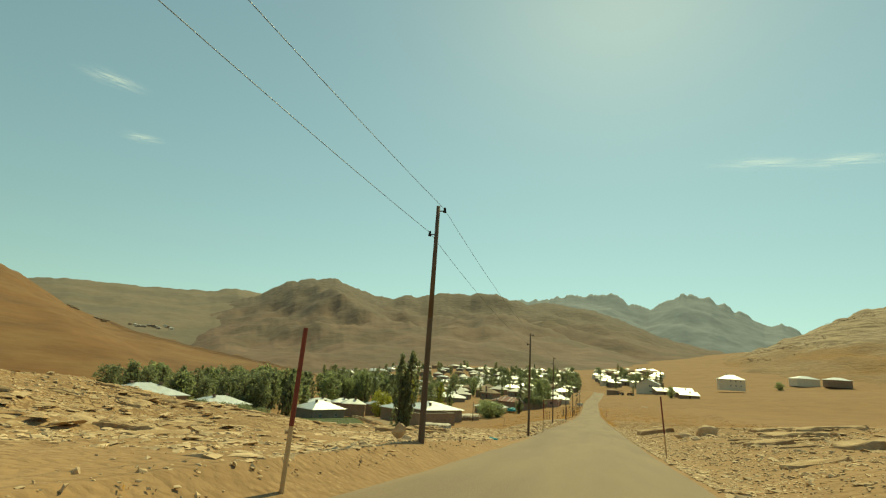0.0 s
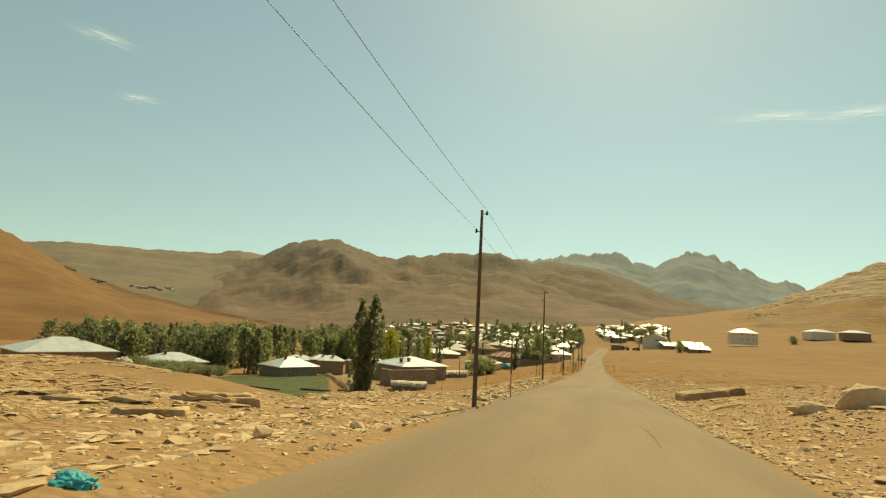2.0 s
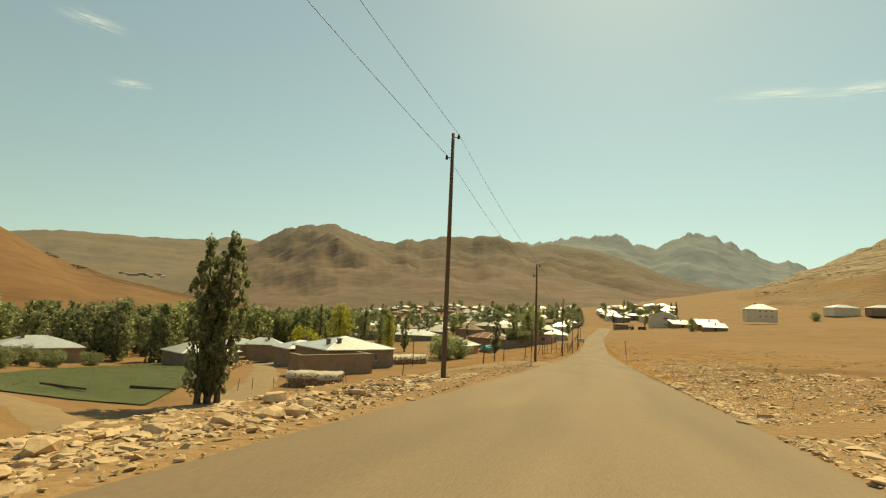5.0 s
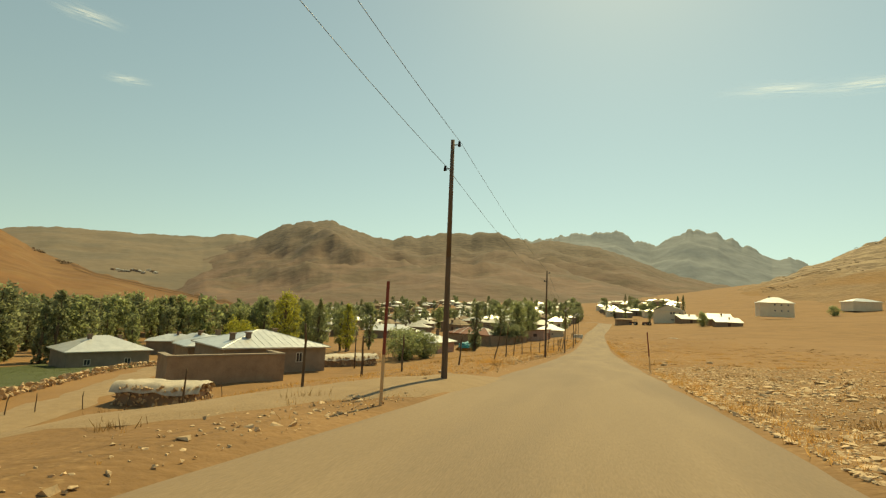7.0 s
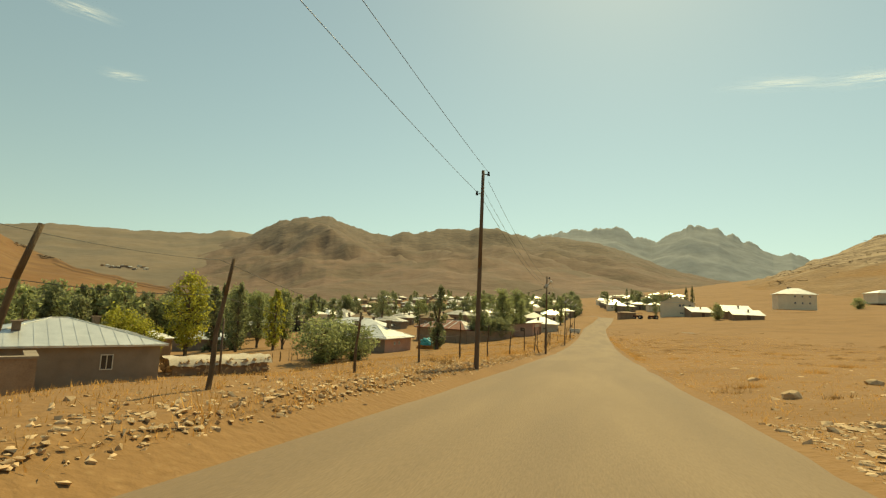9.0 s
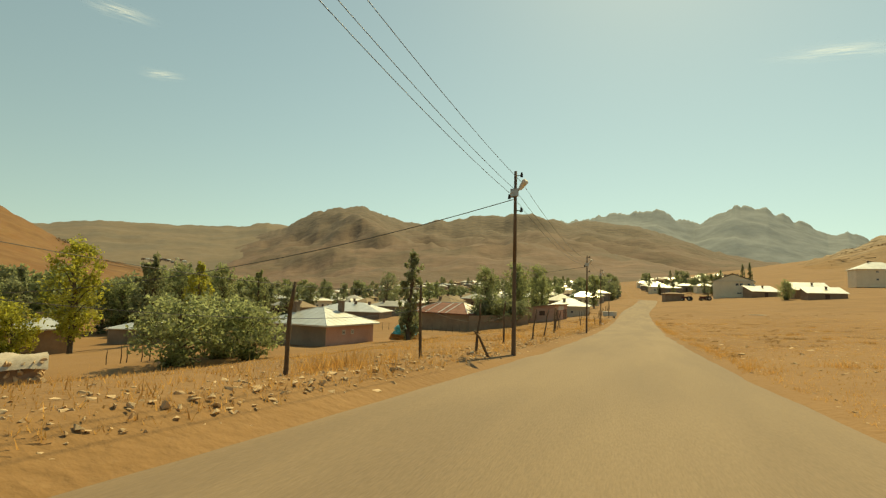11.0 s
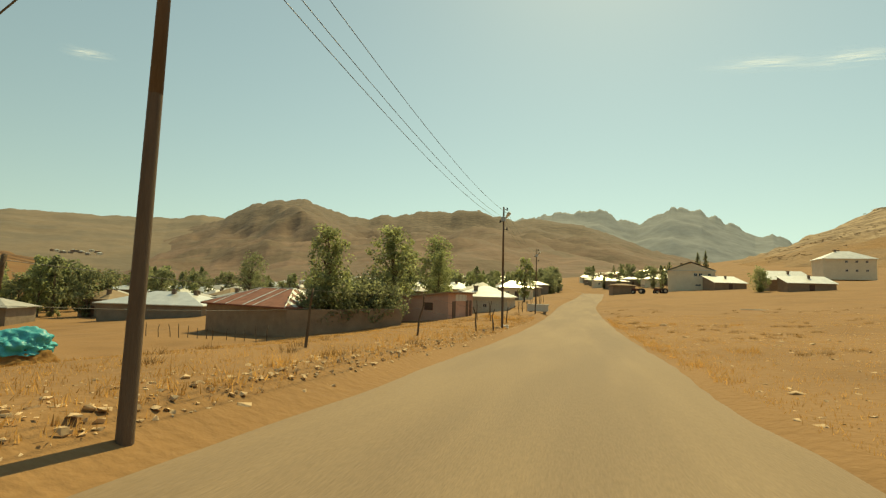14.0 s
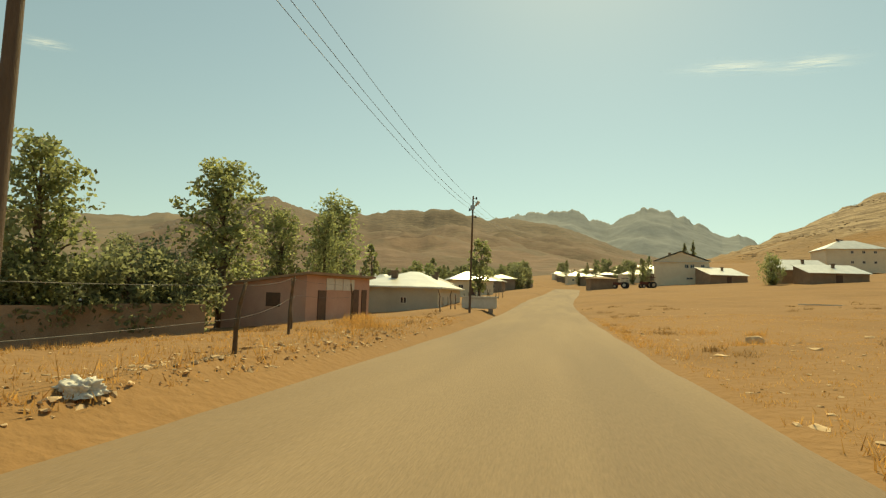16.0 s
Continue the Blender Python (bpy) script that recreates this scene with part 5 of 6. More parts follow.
for k in range(2400):
    y = R2.uniform(96, 212)
    spots.append((edge(y, -1) - 1.5 - R2.random() * 18, y, R2.uniform(0.04, 0.12)))
stones("slope_stones", spots, "pale flat stones scattered over the dry slope", 0.34)
spots = []
for k in range(52000):
    y = R2.uniform(6, 74)
    d = 0.9 + R2.random() ** 1.1 * 25
    if float(fbm(d / 5, y / 5, 57, 3)) < -0.22:
        continue
    spots.append((edge(y, -1) - d, y, R2.uniform(0.06, 0.22) * (1 + (R2.random() < 0.10) * 1.6)))
stones("hillock_stones", spots, "flat pale stones lying over the bare hillock", 0.26)
spots = []
for k in range(2600):
    y = R2.uniform(9, 58)
    d = 5 + R2.random() ** 0.8 * 23
    if float(fbm(d / 7, y / 7, 83, 3)) < -0.08 or y > 36 and d < 10:
        continue
    spots.append((edge(y, -1) - d, y, R2.uniform(0.4, 1.25)))
for k in range(3200):
    y = R2.uniform(34, 74)
    d = R2.uniform(max(20, 34 * (y - 44) / 20), 62)
    if float(fbm(d / 9, y / 9, 87, 3)) < -0.1:
        continue
    spots.append((edge(y, -1) - d, y, R2.uniform(0.5, 1.7)))
for k in range(700):
    y = R2.uniform(12, 62)
    d = 2.0 + R2.random() * 16
    if float(fbm(d / 6, y / 6, 85, 3)) < 0.02:
        continue
    spots.append((edge(y, 1) + d, y, R2.uniform(0.35, 1.0)))
stones("bedrock_plates", spots, "broken plates of pale bedrock showing through the earth", 0.17, M["ledge"])
spots = []
for k in range(1500):
    y = R2.uniform(43, 66)
    off = 0.5 + abs(R2.gauss(0.8, 0.6))
    spots.append((edge(y, -1) - off, y, R2.uniform(0.08, 0.30)))
for k in range(2700):
    y = R2.uniform(101, 126) if k < 1500 else R2.uniform(126, 205)
    spots.append((edge(y, -1) - 0.4 - abs(R2.gauss(0.5, 0.55)), y, R2.uniform(0.05, 0.17)))
for k in range(260):
    spots.append((-5.8 + R2.gauss(0, 0.9), 20.6 + R2.gauss(0, 1.3), R2.uniform(0.06, 0.24)))
stones("stone_row", spots, "heaped rubble of pale stones along the verge", 0.5)


def hill_stones(name, surf, n, lo, hi, size, label, cols=(0.0, 1.0), squash=0.5):
    """Outcropping rocks over the upper part of a hillside."""
    px, py, pz = SURF[surf]
    rs = np.random.default_rng(n)
    vs, fs, base = [], [], 0
    rr = ((lo + (hi - lo) * rs.random(n)) * 45).astype(int)
    cc = ((cols[0] + (cols[1] - cols[0]) * rs.random(n)) * (px.shape[1] - 1)).astype(int)
    keep = fbm(px[rr, cc] / 45.0, pz[rr, cc] / 9.0, 15, 3) > 0.02
    for r, c in zip(rr[keep], cc[keep]):
        v, f = HULLS[rs.integers(len(HULLS))]
        k = size * rs.uniform(0.4, 1.3)
        q = v * np.array([k * rs.uniform(1.2, 2.6), k, k * squash]) + np.array([px[r, c] + rs.normal(0, 4), py[r, c] + rs.normal(0, 4), pz[r, c] + 0.1 * k])
        vs.append(q)
        fs.append(f + base)
        base += len(v)
    me = bpy.data.meshes.new(name)
    me.from_pydata(np.concatenate(vs).tolist(), [], np.concatenate(fs).tolist())
    me.materials.append(M["rock_far"])
    return tagged(new(name, me), label, "rocks", kind="stuff")


hill_stones("crest_rocks", "hillside_right", 7000, 0.5, 1.0, 2.6, "grey ledges of rock along the hillside crest", (0.12, 0.55), 0.22)
hill_stones("hillside_rocks", "hillside_left", 420, 0.88, 1.0, 4.0, "dark rock ledges along the hillside crest", (0.775, 0.80), 0.4)


def boulder(x, y, sx, sy, sz, turn, label="pale weathered boulder half sunk in dry earth", seed=0, sink=0.3):
    """One larger rock with bevelled, uneven faces."""
    rng = random.Random(seed)
    v, f = hull_rock(rng, 26)
    me = bpy.data.meshes.new("boulder")
    me.from_pydata((v * np.array([sx, sy, sz]) * 1.1).tolist(), [], f.tolist())
    bm = bmesh.new()
    bm.from_mesh(me)
    bmesh.ops.subdivide_edges(bm, edges=bm.edges, cuts=2, use_grid_fill=True)
    for q in bm.verts:
        k = noise.noise(q.co * 2.3 + Vector((seed, 0, 0)))
        q.co += q.co.normalized() * 0.10 * min(sx, sy, sz) * k
        q.co.z += 0.03 * sz * math.floor(3 * noise.noise(Vector((q.co.x * 0.6, q.co.y * 0.6, q.co.z * 4 + seed))))
    bm.to_mesh(me)
    bm.free()
    me.materials.append(M["rock"])
    ob = new("boulder", me)
    ob.matrix_world = pose(x, y, gz(x, y) + sz * (0.5 - sink), rng.uniform(-6, 6), rng.uniform(-6, 6), turn)
    return tagged(ob, label, "boulder", "boulders by the road")


def ledge(x, y, sx, sy, high, turn, seed, label="flat ledge of pale bedrock", layers=2):
    """A bed of rock that stands out of the ground: stacked plates with broken edges, tilted with the slope."""
    rng = random.Random(seed)
    bm = bmesh.new()
    n = 18
    out = [rng.uniform(0.6, 1.15) for _ in range(n)]
    out = [(out[k - 1] + 2 * out[k] + out[(k + 1) % n]) / 4 + rng.uniform(-0.10, 0.10) for k in range(n)]
    z, shrink = -0.5, 1.0
    for j in range(layers):
        t = (high + 0.5 if j == 0 else 0) / layers if layers == 1 else (0.5 + high / layers if j == 0 else high / layers)
        sh, shy = rng.uniform(-0.04, 0.04) * sx * j, rng.uniform(0.02, 0.08) * sy * j
        rings = []
        for f, grow_ in ((0.0, 1.0), (0.55, 1.015), (0.9, 0.985), (1.0, 0.94)):
            ring = []
            for k in range(n):
                a_, r = 2 * math.pi * k / n, out[k] * shrink * grow_ * (1 + rng.uniform(-0.025, 0.025))
                c, q = math.cos(a_), math.sin(a_)
                box_r = 1 / max(abs(c), abs(q)) ** 0.3
                ring.append(bm.verts.new((sx / 2 * c * r * box_r + sh, sy / 2 * q * r * box_r + shy, z + t * f + (rng.uniform(-0.02, 0.02) if f > 0.5 else 0))))
            rings.append(ring)
        inner = [bm.verts.new((v.co.x * 0.55 + sh * 0.45, v.co.y * 0.55 + shy * 0.45, v.co.z + rng.uniform(-0.02, 0.05))) for v in rings[-1]]
        mid = bm.verts.new((sh, shy, z + t + rng.uniform(0, 0.05)))
        rings.append(inner)
        for p, q in zip(rings, rings[1:]):
            for k in range(n):
                bm.faces.new((p[k], p[(k + 1) % n], q[(k + 1) % n], q[k]))
        for k in range(n):
            bm.faces.new((inner[k], inner[(k + 1) % n], mid))
        bm.faces.new(rings[0][::-1])
        z += t - 0.02
        shrink *= rng.uniform(0.74, 0.9)
        out = [o * rng.uniform(0.93, 1.07) for o in out]
    bmesh.ops.subdivide_edges(bm, edges=[e for e in bm.edges if e.calc_length() > 0.35], cuts=1, use_grid_fill=True)
    amp = 0.10 * min(sx, sy, 1.6)
    for v in bm.verts:
        p = v.co * 1.7 + Vector((seed * 1.3, 0, 0))
        v.co += amp * Vector((noise.noise(p), noise.noise(p + Vector((9, 0, 0))), 0.6 * noise.noise(p * 0.8 + Vector((0, 7, 0)))))
    me = mesh_of(bm, "rock_ledge")
    me.materials.append(M["ledge"])
    ob = new("rock_ledge", me)
    gxs = float(ground_z(x + 1.5, y, False) - ground_z(x - 1.5, y, False)) / 3
    gys = float(ground_z(x, y + 1.5, False) - ground_z(x, y - 1.5, False)) / 3
    tilt = Vector((0, 0, 1)).rotation_difference(Vector((-gxs, -gys, 1)).normalized()).to_matrix().to_4x4()
    ob.matrix_world = Matrix.Translation((x, y, gz(x, y))) @ tilt @ pose(0, 0, 0, 0, 0, turn)
    return tagged(ob, label, "rock ledge", "ledges of bedrock")


BLOCK = "pale weathered boulder half sunk in dry earth"
for k, (x, y, sx, sy, sz, turn) in enumerate(((7.3, 39.3, 1.5, 1.1, 1.1, 20), (5.9, 39.2, 1.2, 0.8, 0.55, 10), (7.2, 67, 1.2, 0.9, 0.45, -5), (9.0, 78, 1.0, 0.8, 0.4, 15), (5.6, 84, 0.8, 0.6, 0.35, 30), (13, 90, 1.1, 0.9, 0.5, 30), (4.6, 116, 0.7, 0.45, 0.3, 60), (8.5, 121, 0.6, 0.5, 0.3, 10), (6.4, 207, 0.7, 0.5, 0.4, 10), (5.6, 33.0, 0.6, 0.5, 0.35, 0), (5.4, 122.2, 0.6, 0.3, 0.25, 35))):
    boulder(x, y, sx, sy, sz, turn, BLOCK, 300 + k, 0.3)
ledge(5.3, 50.4, 3.8, 2.0, 0.3, -38, 904, "long layered ledge of pale bedrock beside the road", 1)
for k, (x, y, sx, sy, h, turn) in enumerate(((10.5, 33.5, 4.2, 3.0, 0.16, 14), (13.5, 36.5, 4.6, 3.2, 0.2, 10), (11.5, 39, 3.4, 2.4, 0.12, 15), (7.4, 26.0, 2.4, 1.6, 0.12, 10), (9.5, 22.0, 3.2, 2.0, 0.14, 12), (6.0, 17.5, 1.9, 1.2, 0.1, 4), (12.0, 28.0, 3.8, 2.6, 0.15, 8), (15.5, 45, 4.8, 3.2, 0.2, 5))):
    ledge(x, y, sx, sy, h, turn, 910 + k, "flat ledge of pale bedrock on the slope", 1)
for k in range(95):
    y = R2.uniform(9, 62)
    d = R2.uniform(5.5, 25)
    long = R2.uniform(1.0, 3.4)
    if y > 42 and d < 17:
        continue
    ledge(edge(y, -1) - d, y, long, long * R2.uniform(0.4, 0.7), R2.uniform(0.03, 0.15), R2.uniform(-10, 30), 1000 + k, "flat ledge of pale bedrock on the hillock", 1 + k % 2)
for k in range(34):
    y = R2.uniform(8, 72)
    d = R2.uniform(2.0, 16)
    long = R2.uniform(0.8, 2.4)
    ledge(edge(y, 1) + d, y, long, long * R2.uniform(0.4, 0.65), R2.uniform(0.02, 0.09), R2.uniform(-15, 20), 1200 + k, "flat ledge of pale bedrock on the slope", 1 + k % 2)
for k in range(26):
    y = 43 + 21 * k / 26 + R2.uniform(-0.4, 0.4)
    b = R2.uniform(0.22, 0.42)
    boulder(edge(y, -1) - R2.uniform(0.8, 2.4), y, b * 1.4, b, b * 0.65, R2.uniform(0, 180), "pale broken boulder in the roadside rubble", 500 + k, 0.25)
for k, (x, y, b) in enumerate(((-7.4, 12.2, 0.4), (-6.2, 17.8, 0.45), (-4.9, 21.5, 0.35), (-5.1, 28, 0.5), (-4.7, 30.5, 0.4), (-9.0, 15.0, 0.4), (-4.9, 160.4, 0.3), (-4.5, 161.5, 0.26), (-5.4, 161.2, 0.3), (-4.5, 89.0, 0.4), (-5.0, 92.5, 0.3))):
    boulder(x, y, b * 0.9, b * 0.7, b * 0.5, 40 * k, "pale broken boulder on the road verge", 600 + k, 0.25)


def dry_wall(pts, h, label):
    """A dry-stone field wall: each stone is a part."""
    w = thing("field_wall", pose(pts[0][0], pts[0][1], gz(*pts[0])), label, "stone wall")
    rng, base = random.Random(8), Vector((pts[0][0], pts[0][1], gz(*pts[0])))
    shapes = []
    for v, f in HULLS[:8]:
        me = bpy.data.meshes.new("stone")
        me.from_pydata(v.tolist(), [], f.tolist())
        me.materials.append(M["rock"])
        shapes.append(me)
    n = 130
    for k in range(n):
        f = k / (n - 1) * (len(pts) - 1)
        i = min(int(f), len(pts) - 2)
        p = Vector(pts[i]).lerp(Vector(pts[i + 1]), f - i)
        for row in range(2):
            st = new("stone", shapes[rng.randrange(8)])
            st.parent = w
            x, y = p.x + rng.uniform(-0.25, 0.25), p.y + rng.uniform(-0.25, 0.25)
            st.matrix_basis = Matrix.LocRotScale(Vector((x, y, gz(x, y) + 0.2 + row * h * 0.5)) - base, Euler((0, 0, rng.uniform(0, 6))), (rng.uniform(0.5, 0.9), rng.uniform(0.4, 0.6), h * rng.uniform(0.6, 0.9)))


dry_wall([(-38.5, 99), (-43, 105), (-54, 122), (-68, 145)], 0.75, "low tumbled dry-stone wall along the green field")


# ---- heaps and loose things ----
def lump(name, x, y, sx, sy, sz, material, label, category, seed, rough=0.25, turn=0.0, z=None):
    bm = bmesh.new()
    bmesh.ops.create_icosphere(bm, subdivisions=5, radius=0.5)
    for q in bm.verts:
        c = q.co
        k = 1 + rough * noise.fractal(c * 3.2 + Vector((seed, 0, 0)), 0.8, 2.1, 6)
        q.co = Vector((c.x * sx * k, c.y * sy * k, max(-0.1, c.z) * 2 * sz * k))
    me = mesh_of(bm, name)
    me.materials.append(material)
    me.shade_smooth()
    ob = new(name, me)
    ob.matrix_world = pose(x, y, (gz(x, y) if z is None else z) - 0.02, 0, 0, turn)
    return tagged(ob, label, category)


def firewood_stack(x, y, w, d, h, turn):
    st = thing("stone_stack", pose(x, y, gz(x, y), 0, 0, turn), "long stack of pale stones under a white sheet", "stack")
    rng = random.Random(33)
    bm = bmesh.new()
    box(bm, -w / 2 + 0.15, w / 2 - 0.15, -d / 2 + 0.15, d / 2 - 0.15, -0.8, h - 0.1)
    part("core", bm, M["wall_mud"], st)
    shapes = []
    for v, f in HULLS[8:14]:
        me = bpy.data.meshes.new("stone")
        me.from_pydata(v.tolist(), [], f.tolist())
        me.materials.append(M["rock"])
        shapes.append(me)
    for k in range(150):
        o = new("stone", shapes[rng.randrange(6)])
        o.parent = st
        side = rng.random()
        px, py = (rng.uniform(-w / 2, w / 2), -d / 2) if side < 0.6 else ((w / 2 if side < 0.8 else -w / 2), rng.uniform(-d / 2, d / 2))
        o.matrix_basis = Matrix.LocRotScale((px, py, rng.uniform(-0.1, h)), Euler((rng.uniform(0, 6), rng.uniform(0, 6), 0)), (rng.uniform(0.25, 0.5),) * 3)
    xs, ys = np.meshgrid(np.linspace(-w / 2 - 0.2, w / 2 + 0.2, 30), np.linspace(-d / 2 - 0.2, d / 2 + 0.2, 12))
    zs = h + 0.12 + 0.22 * fbm(xs * 1.1, ys * 1.1, 4, 3) - 0.3 * (np.abs(ys) / (d / 2)) ** 6
    sheet = grid_mesh("cover", xs, ys, zs, M["pale"])
    sheet.parent = st
    tagged(sheet, "crumpled white plastic sheet")


firewood_stack(-31.6, 108.2, 6.0, 3.0, 1.5, 20)
firewood_stack(-33.0, 140.5, 8.5, 3.2, 1.35, 60)
lump("tarpaulin", -26.4, 182.3, 3.4, 2.8, 0.9, M["tarp"], "heap covered with a crumpled turquoise tarpaulin", "tarpaulin", 3, 0.35, z=-11.15)
lump("fodder_heap", -26.2, 182.2, 3.9, 3.2, 0.95, M["drygrass"], "loose heap of dry fodder under a tarpaulin", "heap", 7, 0.3)
lump("rag", -4.3, 24.3, 0.42, 0.28, 0.09, M["tarp"], "scrap of turquoise plastic among roadside stones", "scrap", 9, 0.5)

lump("plastic_sack", -4.2, 193.4, 0.44, 0.32, 0.13, M["frame"], "crumpled white plastic sack on the verge", "sack", 17, 0.6)
lump("covered_heap", -62, 77, 3.2, 2.2, 1.3, M["pale"], "heap of stones under a dusty white sheet", "heap", 13, 0.35)


def log(x, y, length, turn):
    bm = bmesh.new()
    for k in range(3):
        tube(bm, (-length / 2 + length * k / 3, 0.05 * math.sin(k * 2), 0.14 + 0.02 * k), (-length / 2 + length * (k + 1) / 3, 0.05 * math.sin(k * 2 + 2), 0.14 + 0.02 * (k + 1)), 0.17 - 0.02 * k, 0.15 - 0.02 * k, 9, k in (0, 2))
    ob = part("log", bm, M["wood"], smooth=True)
    ob.matrix_world = pose(x, y, gz(x, y) + 0.1, 0, 0, turn)
    tagged(ob, "felled grey log lying at the field edge", "log", "logs by the field")


for x, y, n_, turn in ((-43, 96, 5.0, 10), (-50, 92, 6.5, -4), (-39, 99, 3.0, 25)):
    log(x, y, n_, turn)


def water_tank(x, y, turn):
    t = thing("water_tank", pose(x, y, gz(x, y), 0, 0, turn), "white rectangular water trough beside the road", "trough")
    bm = bmesh.new()
    box(bm, -1.2, 1.2, -0.45, 0.45, 0.12, 0.85)
    bmesh.ops.bevel(bm, geom=bm.edges[:], offset=0.05, segments=2, affect="EDGES")
    part("basin", bm, M["frame"], t)
    bm = bmesh.new()
    box(bm, -1.28, 1.28, -0.52, 0.52, 0.853, 0.95)
    part("rim", bm, M["frame"], t)
    for s in (-0.8, 0.8):
        bm = bmesh.new()
        box(bm, s - 0.15, s + 0.15, -0.4, 0.4, -0.2, 0.115)
        part("foot", bm, M["wall_grey"], t)


water_tank(-4.7, 224.5, 8)


def plank_pile(x, y, turn):
    """Sawn boards lying side by side on the grass."""
    t = thing("board_pile", pose(x, y, gz(x, y), 0, 0, turn), "pale sawn boards lying on the dry field", "boards")
    for k in range(4):
        bm = bmesh.new()
        box(bm, -1.5 + 0.3 * k, 1.3 + 0.25 * k, 0.55 * k, 0.55 * k + 0.2, 0.03, 0.11)
        part("board", bm, M["frame"], t)


plank_pile(21.0, 235.0, -28)


def tractor(x, y, turn):
    t = thing("tractor", pose(x, y, gz(x, y), 0, 0, turn), "old dark red tractor parked near the houses", "tractor", "tractors by the yard")
    bm = bmesh.new()
    box(bm, 0.1, 1.9, -0.35, 0.35, 0.75, 1.35)
    bmesh.ops.bevel(bm, geom=bm.edges[:], offset=0.06, segments=2, affect="EDGES")
    part("bonnet", bm, M["machine"], t)
    bm = bmesh.new()
    for sx, sy in ((-0.05, -0.6), (-0.05, 0.6), (-1.15, -0.6), (-1.15, 0.6)):
        tube(bm, (sx, sy, 0.9), (sx, sy, 2.25), 0.04, 0.04, 6)
    box(bm, -1.3, 0.1, -0.7, 0.7, 2.26, 2.36)
    part("cab_frame", bm, M["machine"], t)
    bm = bmesh.new()
    box(bm, -0.95, -0.5, -0.25, 0.25, 0.9, 1.4)
    part("seat", bm, M["dark"], t)
    for wx, wy, r, wd in ((-0.65, -0.8, 0.72, 0.38), (-0.65, 0.8, 0.72, 0.38), (1.45, -0.65, 0.45, 0.25), (1.45, 0.65, 0.45, 0.25)):
        bm = bmesh.new()
        tube(bm, (wx, wy - wd / 2, r), (wx, wy + wd / 2, r), r, r, 20)
        wheel = part("wheel", bm, M["dark"], t)
        bm = bmesh.new()
        tube(bm, (wx, wy - wd / 2 - 0.03, r), (wx, wy + wd / 2 + 0.03, r), r * 0.5, r * 0.5, 14)
        part("rim", bm, M["metal"], wheel)


tractor(20.5, 306, 200)
tractor(15.5, 309, 160)
# distant hamlet on the valley's far side
for k in range(12):
    a, r = radians(-50.5 + 0.32 * k + R2.uniform(-0.1, 0.1)), 1330 + R2.uniform(-40, 60)
    x, y = r * math.sin(a), 100 + r * math.cos(a)
    copy_thing(KINDS[k % len(KINDS)], pose(x, y, 52 + R2.uniform(-3, 3), 0, 0, R2.uniform(0, 90)))


# ---- dry grass ----
def tufts(name, spots, material, label, blades=7, tall=0.28):
    rs = np.random.default_rng(len(spots))
    a = np.array(spots)
    z = ground_z(a[:, 0], a[:, 1])
    n = len(a) * blades
    p = np.repeat(np.stack([a[:, 0], a[:, 1], z], 1), blades, 0) + np.stack([rs.normal(0, 0.10, n), rs.normal(0, 0.10, n), np.full(n, -0.03)], 1) * np.repeat(a[:, 2], blades)[:, None]
    h = tall * np.repeat(a[:, 2], blades) * rs.uniform(0.5, 1.3, n)
    ang = rs.uniform(0, 6.28, n)
    w = 0.005 + 0.006 * rs.random(n)
    side = np.stack([np.cos(ang) * w, np.sin(ang) * w, np.zeros(n)], 1)
    tip = p + np.stack([rs.normal(0, 0.35, n) * h, rs.normal(0, 0.35, n) * h, h], 1)
    v = np.stack([p - side, p + side, tip], 1).reshape(-1, 3)
    me = bpy.data.meshes.new(name)
    me.from_pydata(v.tolist(), [], np.arange(n * 3).reshape(n, 3).tolist())
    me.materials.append(material)
    return tagged(new(name, me), label, "grass", kind="stuff")


spots = []
for k in range(36000):
    y = R2.uniform(84, 214)
    spots.append((edge(y, -1) - 0.5 - R2.random() ** 1.3 * 22, y, R2.uniform(0.4, 1.1)))
for k in range(44000):
    y = R2.uniform(66, 225)
    spots.append((edge(y, 1) + 0.3 + R2.random() ** 1.4 * 30, y, R2.uniform(0.3, 0.9)))
for k in range(1800):
    y = R2.uniform(2, 84)
    side = R2.choice((-1, 1))
    spots.append((edge(y, side) + side * (0.6 + R2.random() * 18), y, R2.uniform(0.3, 0.8)))
tufts("dry_grass", spots, M["drygrass"], "short dry orange grass over the fields", 5, 0.11)
spots = []
for k in range(240):
    y = R2.uniform(100, 205)
    spots.append((edge(y, -1) - 0.7 - abs(R2.gauss(0, 0.9)), y, R2.uniform(0.6, 1.3)))
for cx, cy in ((-6.8, 207.0), (-7.6, 209.5), (-8.6, 212.0), (-5.6, 205.0), (-6.0, 150.0), (-5.0, 133.0), (-4.9, 100.5)):
    for k in range(45):
        spots.append((cx + R2.gauss(0, 0.35), cy + R2.gauss(0, 0.5), R2.uniform(0.7, 1.5)))
for k in range(900):
    y = R2.uniform(72, 218)
    if float(fbm(y / 5, y * 0, 63, 3)) < -0.1:
        continue
    spots.append((edge(y, 1) + 0.15 + abs(R2.gauss(0, 0.6)), y, R2.uniform(0.4, 1.0)))
for k in range(26):
    cx, cy = R2.uniform(1.5, 16), R2.uniform(110, 212)
    for q in range(16):
        spots.append((edge(cy, 1) + cx + R2.gauss(0, 0.3), cy + R2.gauss(0, 0.3), R2.uniform(0.5, 1.1)))
tufts("tall_weeds", spots, M["drygrass"], "tall dry weeds standing along the verge", 12, 0.24)
spots = []
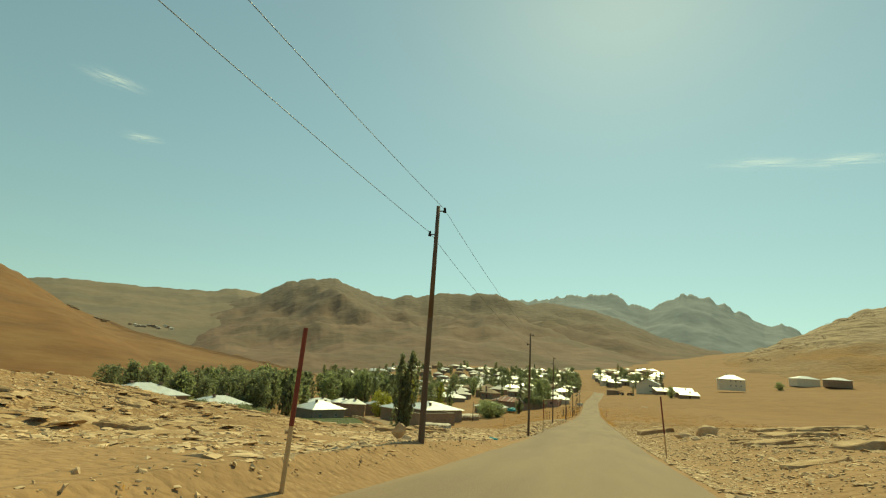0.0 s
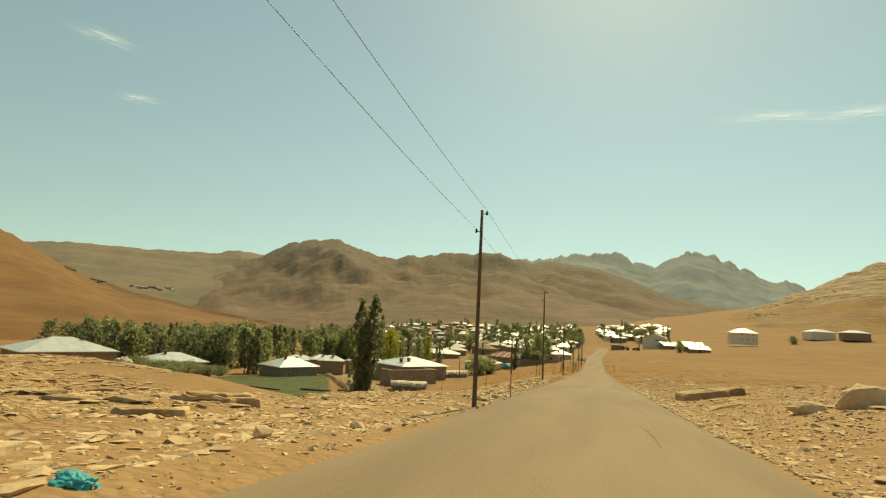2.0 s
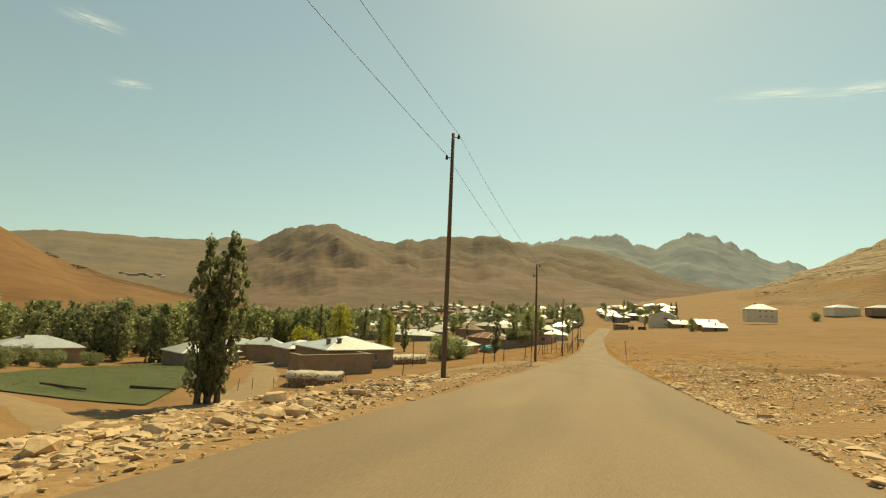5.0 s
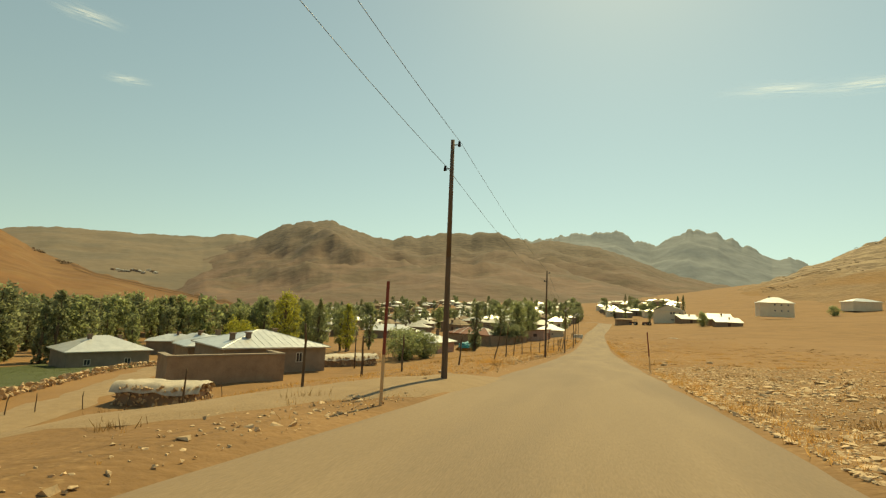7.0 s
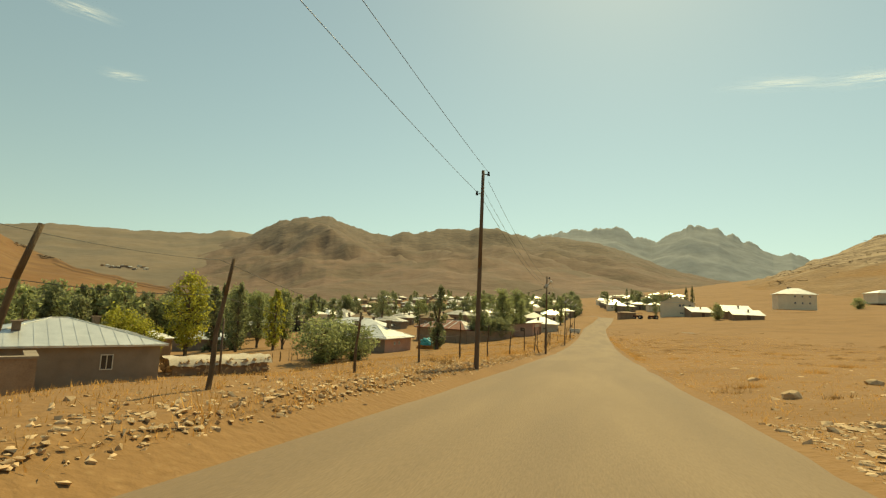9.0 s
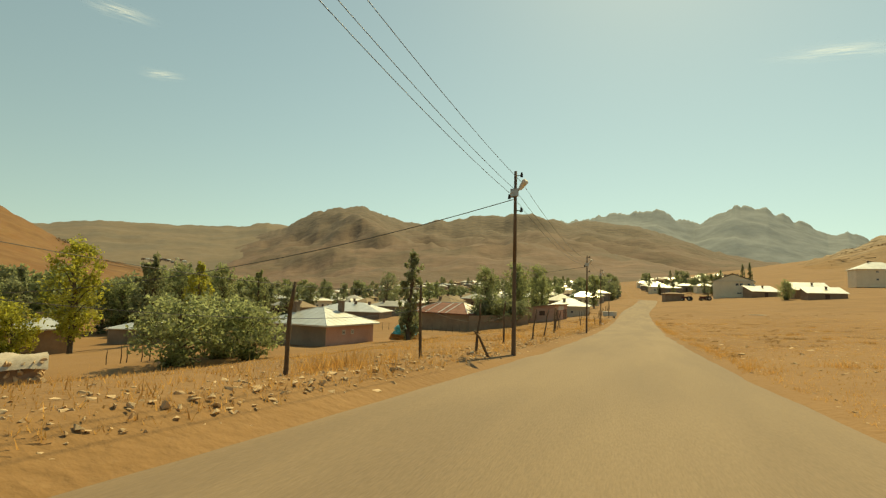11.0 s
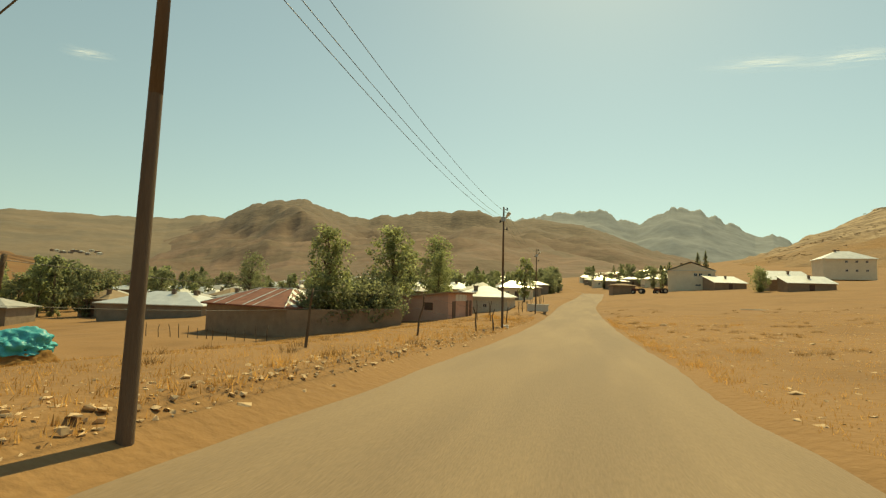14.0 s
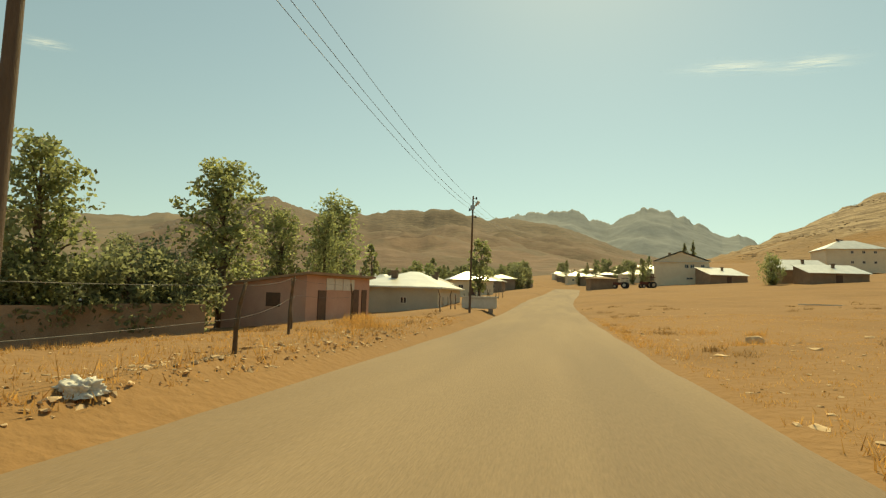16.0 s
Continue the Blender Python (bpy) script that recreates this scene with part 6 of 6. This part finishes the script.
for k in range(900):
    side = R2.choice((-1, 1, 1))
    cy = R2.uniform(70, 240)
    off = 0.8 + R2.random() ** 1.2 * (36 if side > 0 else 17)
    if float(fbm(off / 6, cy / 6, 91, 3)) < -0.05:
        continue
    for q in range(7):
        spots.append((edge(cy, side) + side * off + R2.gauss(0, 0.22), cy + R2.gauss(0, 0.22), R2.uniform(0.5, 1.1)))
tufts("scrub", spots, M["scrub"], "low brown thorny scrub dotted over the dry fields", 10, 0.2)
spots = []
for k in range(6000):
    u, v = R2.random(), R2.random()
    spots.append((A0.x + (A1.x - A0.x) * u - 20 * v, A0.y + (A1.y - A0.y) * u - 9 * v, R2.uniform(0.8, 1.6)))
tufts("green_grass", spots, M["field_grass"], "lush green grass in the irrigated field", 5, 0.3)


# ---- far things on the hillside ----
px, py, pz = SURF["hillside_left"]
for r0, n in ((40, 4), (35, 2)):
    c0, c1 = int(px.shape[1] * 0.80), int(px.shape[1] * 0.97)
    tagged(grid_mesh("hill_track", px[r0:r0 + n, c0:c1], py[r0:r0 + n, c0:c1], pz[r0:r0 + n, c0:c1] + 0.35, M["furrow"]), "dark worn track along the bare hillside", "track", kind="structure")
for dx, dy, h in ((0, 0, 7), (9, 3, 6), (-9, 5, 6.5), (4, 12, 7)):
    t = plant("bush_dark", -378 + dx, 420 + dy, h, 1.5, "bushes on the hillside")
    t.location.z = -8
slab = boulder(-4.9, 13.4, 0.36, 0.2, 0.5, 20, "pale stone slab leaning by the road", 811, 0.0)
slab.rotation_euler.y += radians(28)


# ---- thin high clouds ----
m = bpy.data.materials.new("thin_cloud")
m.use_nodes = True
n, l = m.node_tree.nodes, m.node_tree.links
n.remove(n["Principled BSDF"])
co, mp, wisp, ramp, ball, fade, mul, thru, clear, mix = (n.new(k) for k in ("ShaderNodeTexCoord", "ShaderNodeMapping", "ShaderNodeTexNoise", "ShaderNodeMapRange", "ShaderNodeTexGradient", "ShaderNodeMath", "ShaderNodeMath", "ShaderNodeBsdfTranslucent", "ShaderNodeBsdfTransparent", "ShaderNodeMixShader"))
mp.inputs["Scale"].default_value = (2.0, 7.0, 1.0)
l.new(co.outputs["Generated"], mp.inputs["Vector"])
wisp.inputs["Scale"].default_value, wisp.inputs["Detail"].default_value, wisp.inputs["Distortion"].default_value = 1.2, 8, 0.8
l.new(mp.outputs[0], wisp.inputs["Vector"])
ramp.inputs["From Min"].default_value, ramp.inputs["From Max"].default_value = 0.40, 0.75
l.new(wisp.outputs["Fac"], ramp.inputs["Value"])
mid = n.new("ShaderNodeMapping")
mid.inputs["Location"].default_value, mid.inputs["Scale"].default_value = (-1, -1, 0), (2, 2, 0)
l.new(co.outputs["Generated"], mid.inputs["Vector"])
ball.gradient_type = "QUADRATIC_SPHERE"
l.new(mid.outputs[0], ball.inputs["Vector"])
fade.operation = mul.operation = "MULTIPLY"
l.new(ramp.outputs[0], mul.inputs[0])
l.new(ball.outputs["Fac"], mul.inputs[1])
l.new(mul.outputs[0], fade.inputs[0])
fade.inputs[1].default_value = 0.6
thru.inputs["Color"].default_value = (0.95, 0.95, 0.95, 1)
l.new(fade.outputs[0], mix.inputs[0])
l.new(clear.outputs[0], mix.inputs[1])
l.new(thru.outputs[0], mix.inputs[2])
l.new(mix.outputs[0], n["Material Output"].inputs["Surface"])
for bearing, rise, length, width, turn in ((-53.6, 24.5, 460, 300, 10), (17, 21.5, 900, 380, 22), (23.5, 20.6, 760, 460, 18), (-50, 20, 400, 300, -20)):
    d = 1500 / math.tan(radians(rise))
    xs, ys = np.meshgrid(np.linspace(-length / 2, length / 2, 9), np.linspace(-width / 2, width / 2, 7))
    sheet = grid_mesh("cirrus_cloud", xs, ys, 12 * fbm(xs / 200, ys / 200, 3), m)
    sheet.matrix_world = pose(d * math.sin(radians(bearing)), 40 + d * math.cos(radians(bearing)), 1500, 0, 0, -bearing + turn)
    tagged(sheet, "thin white wisp of high cloud", "cloud", kind="structure")
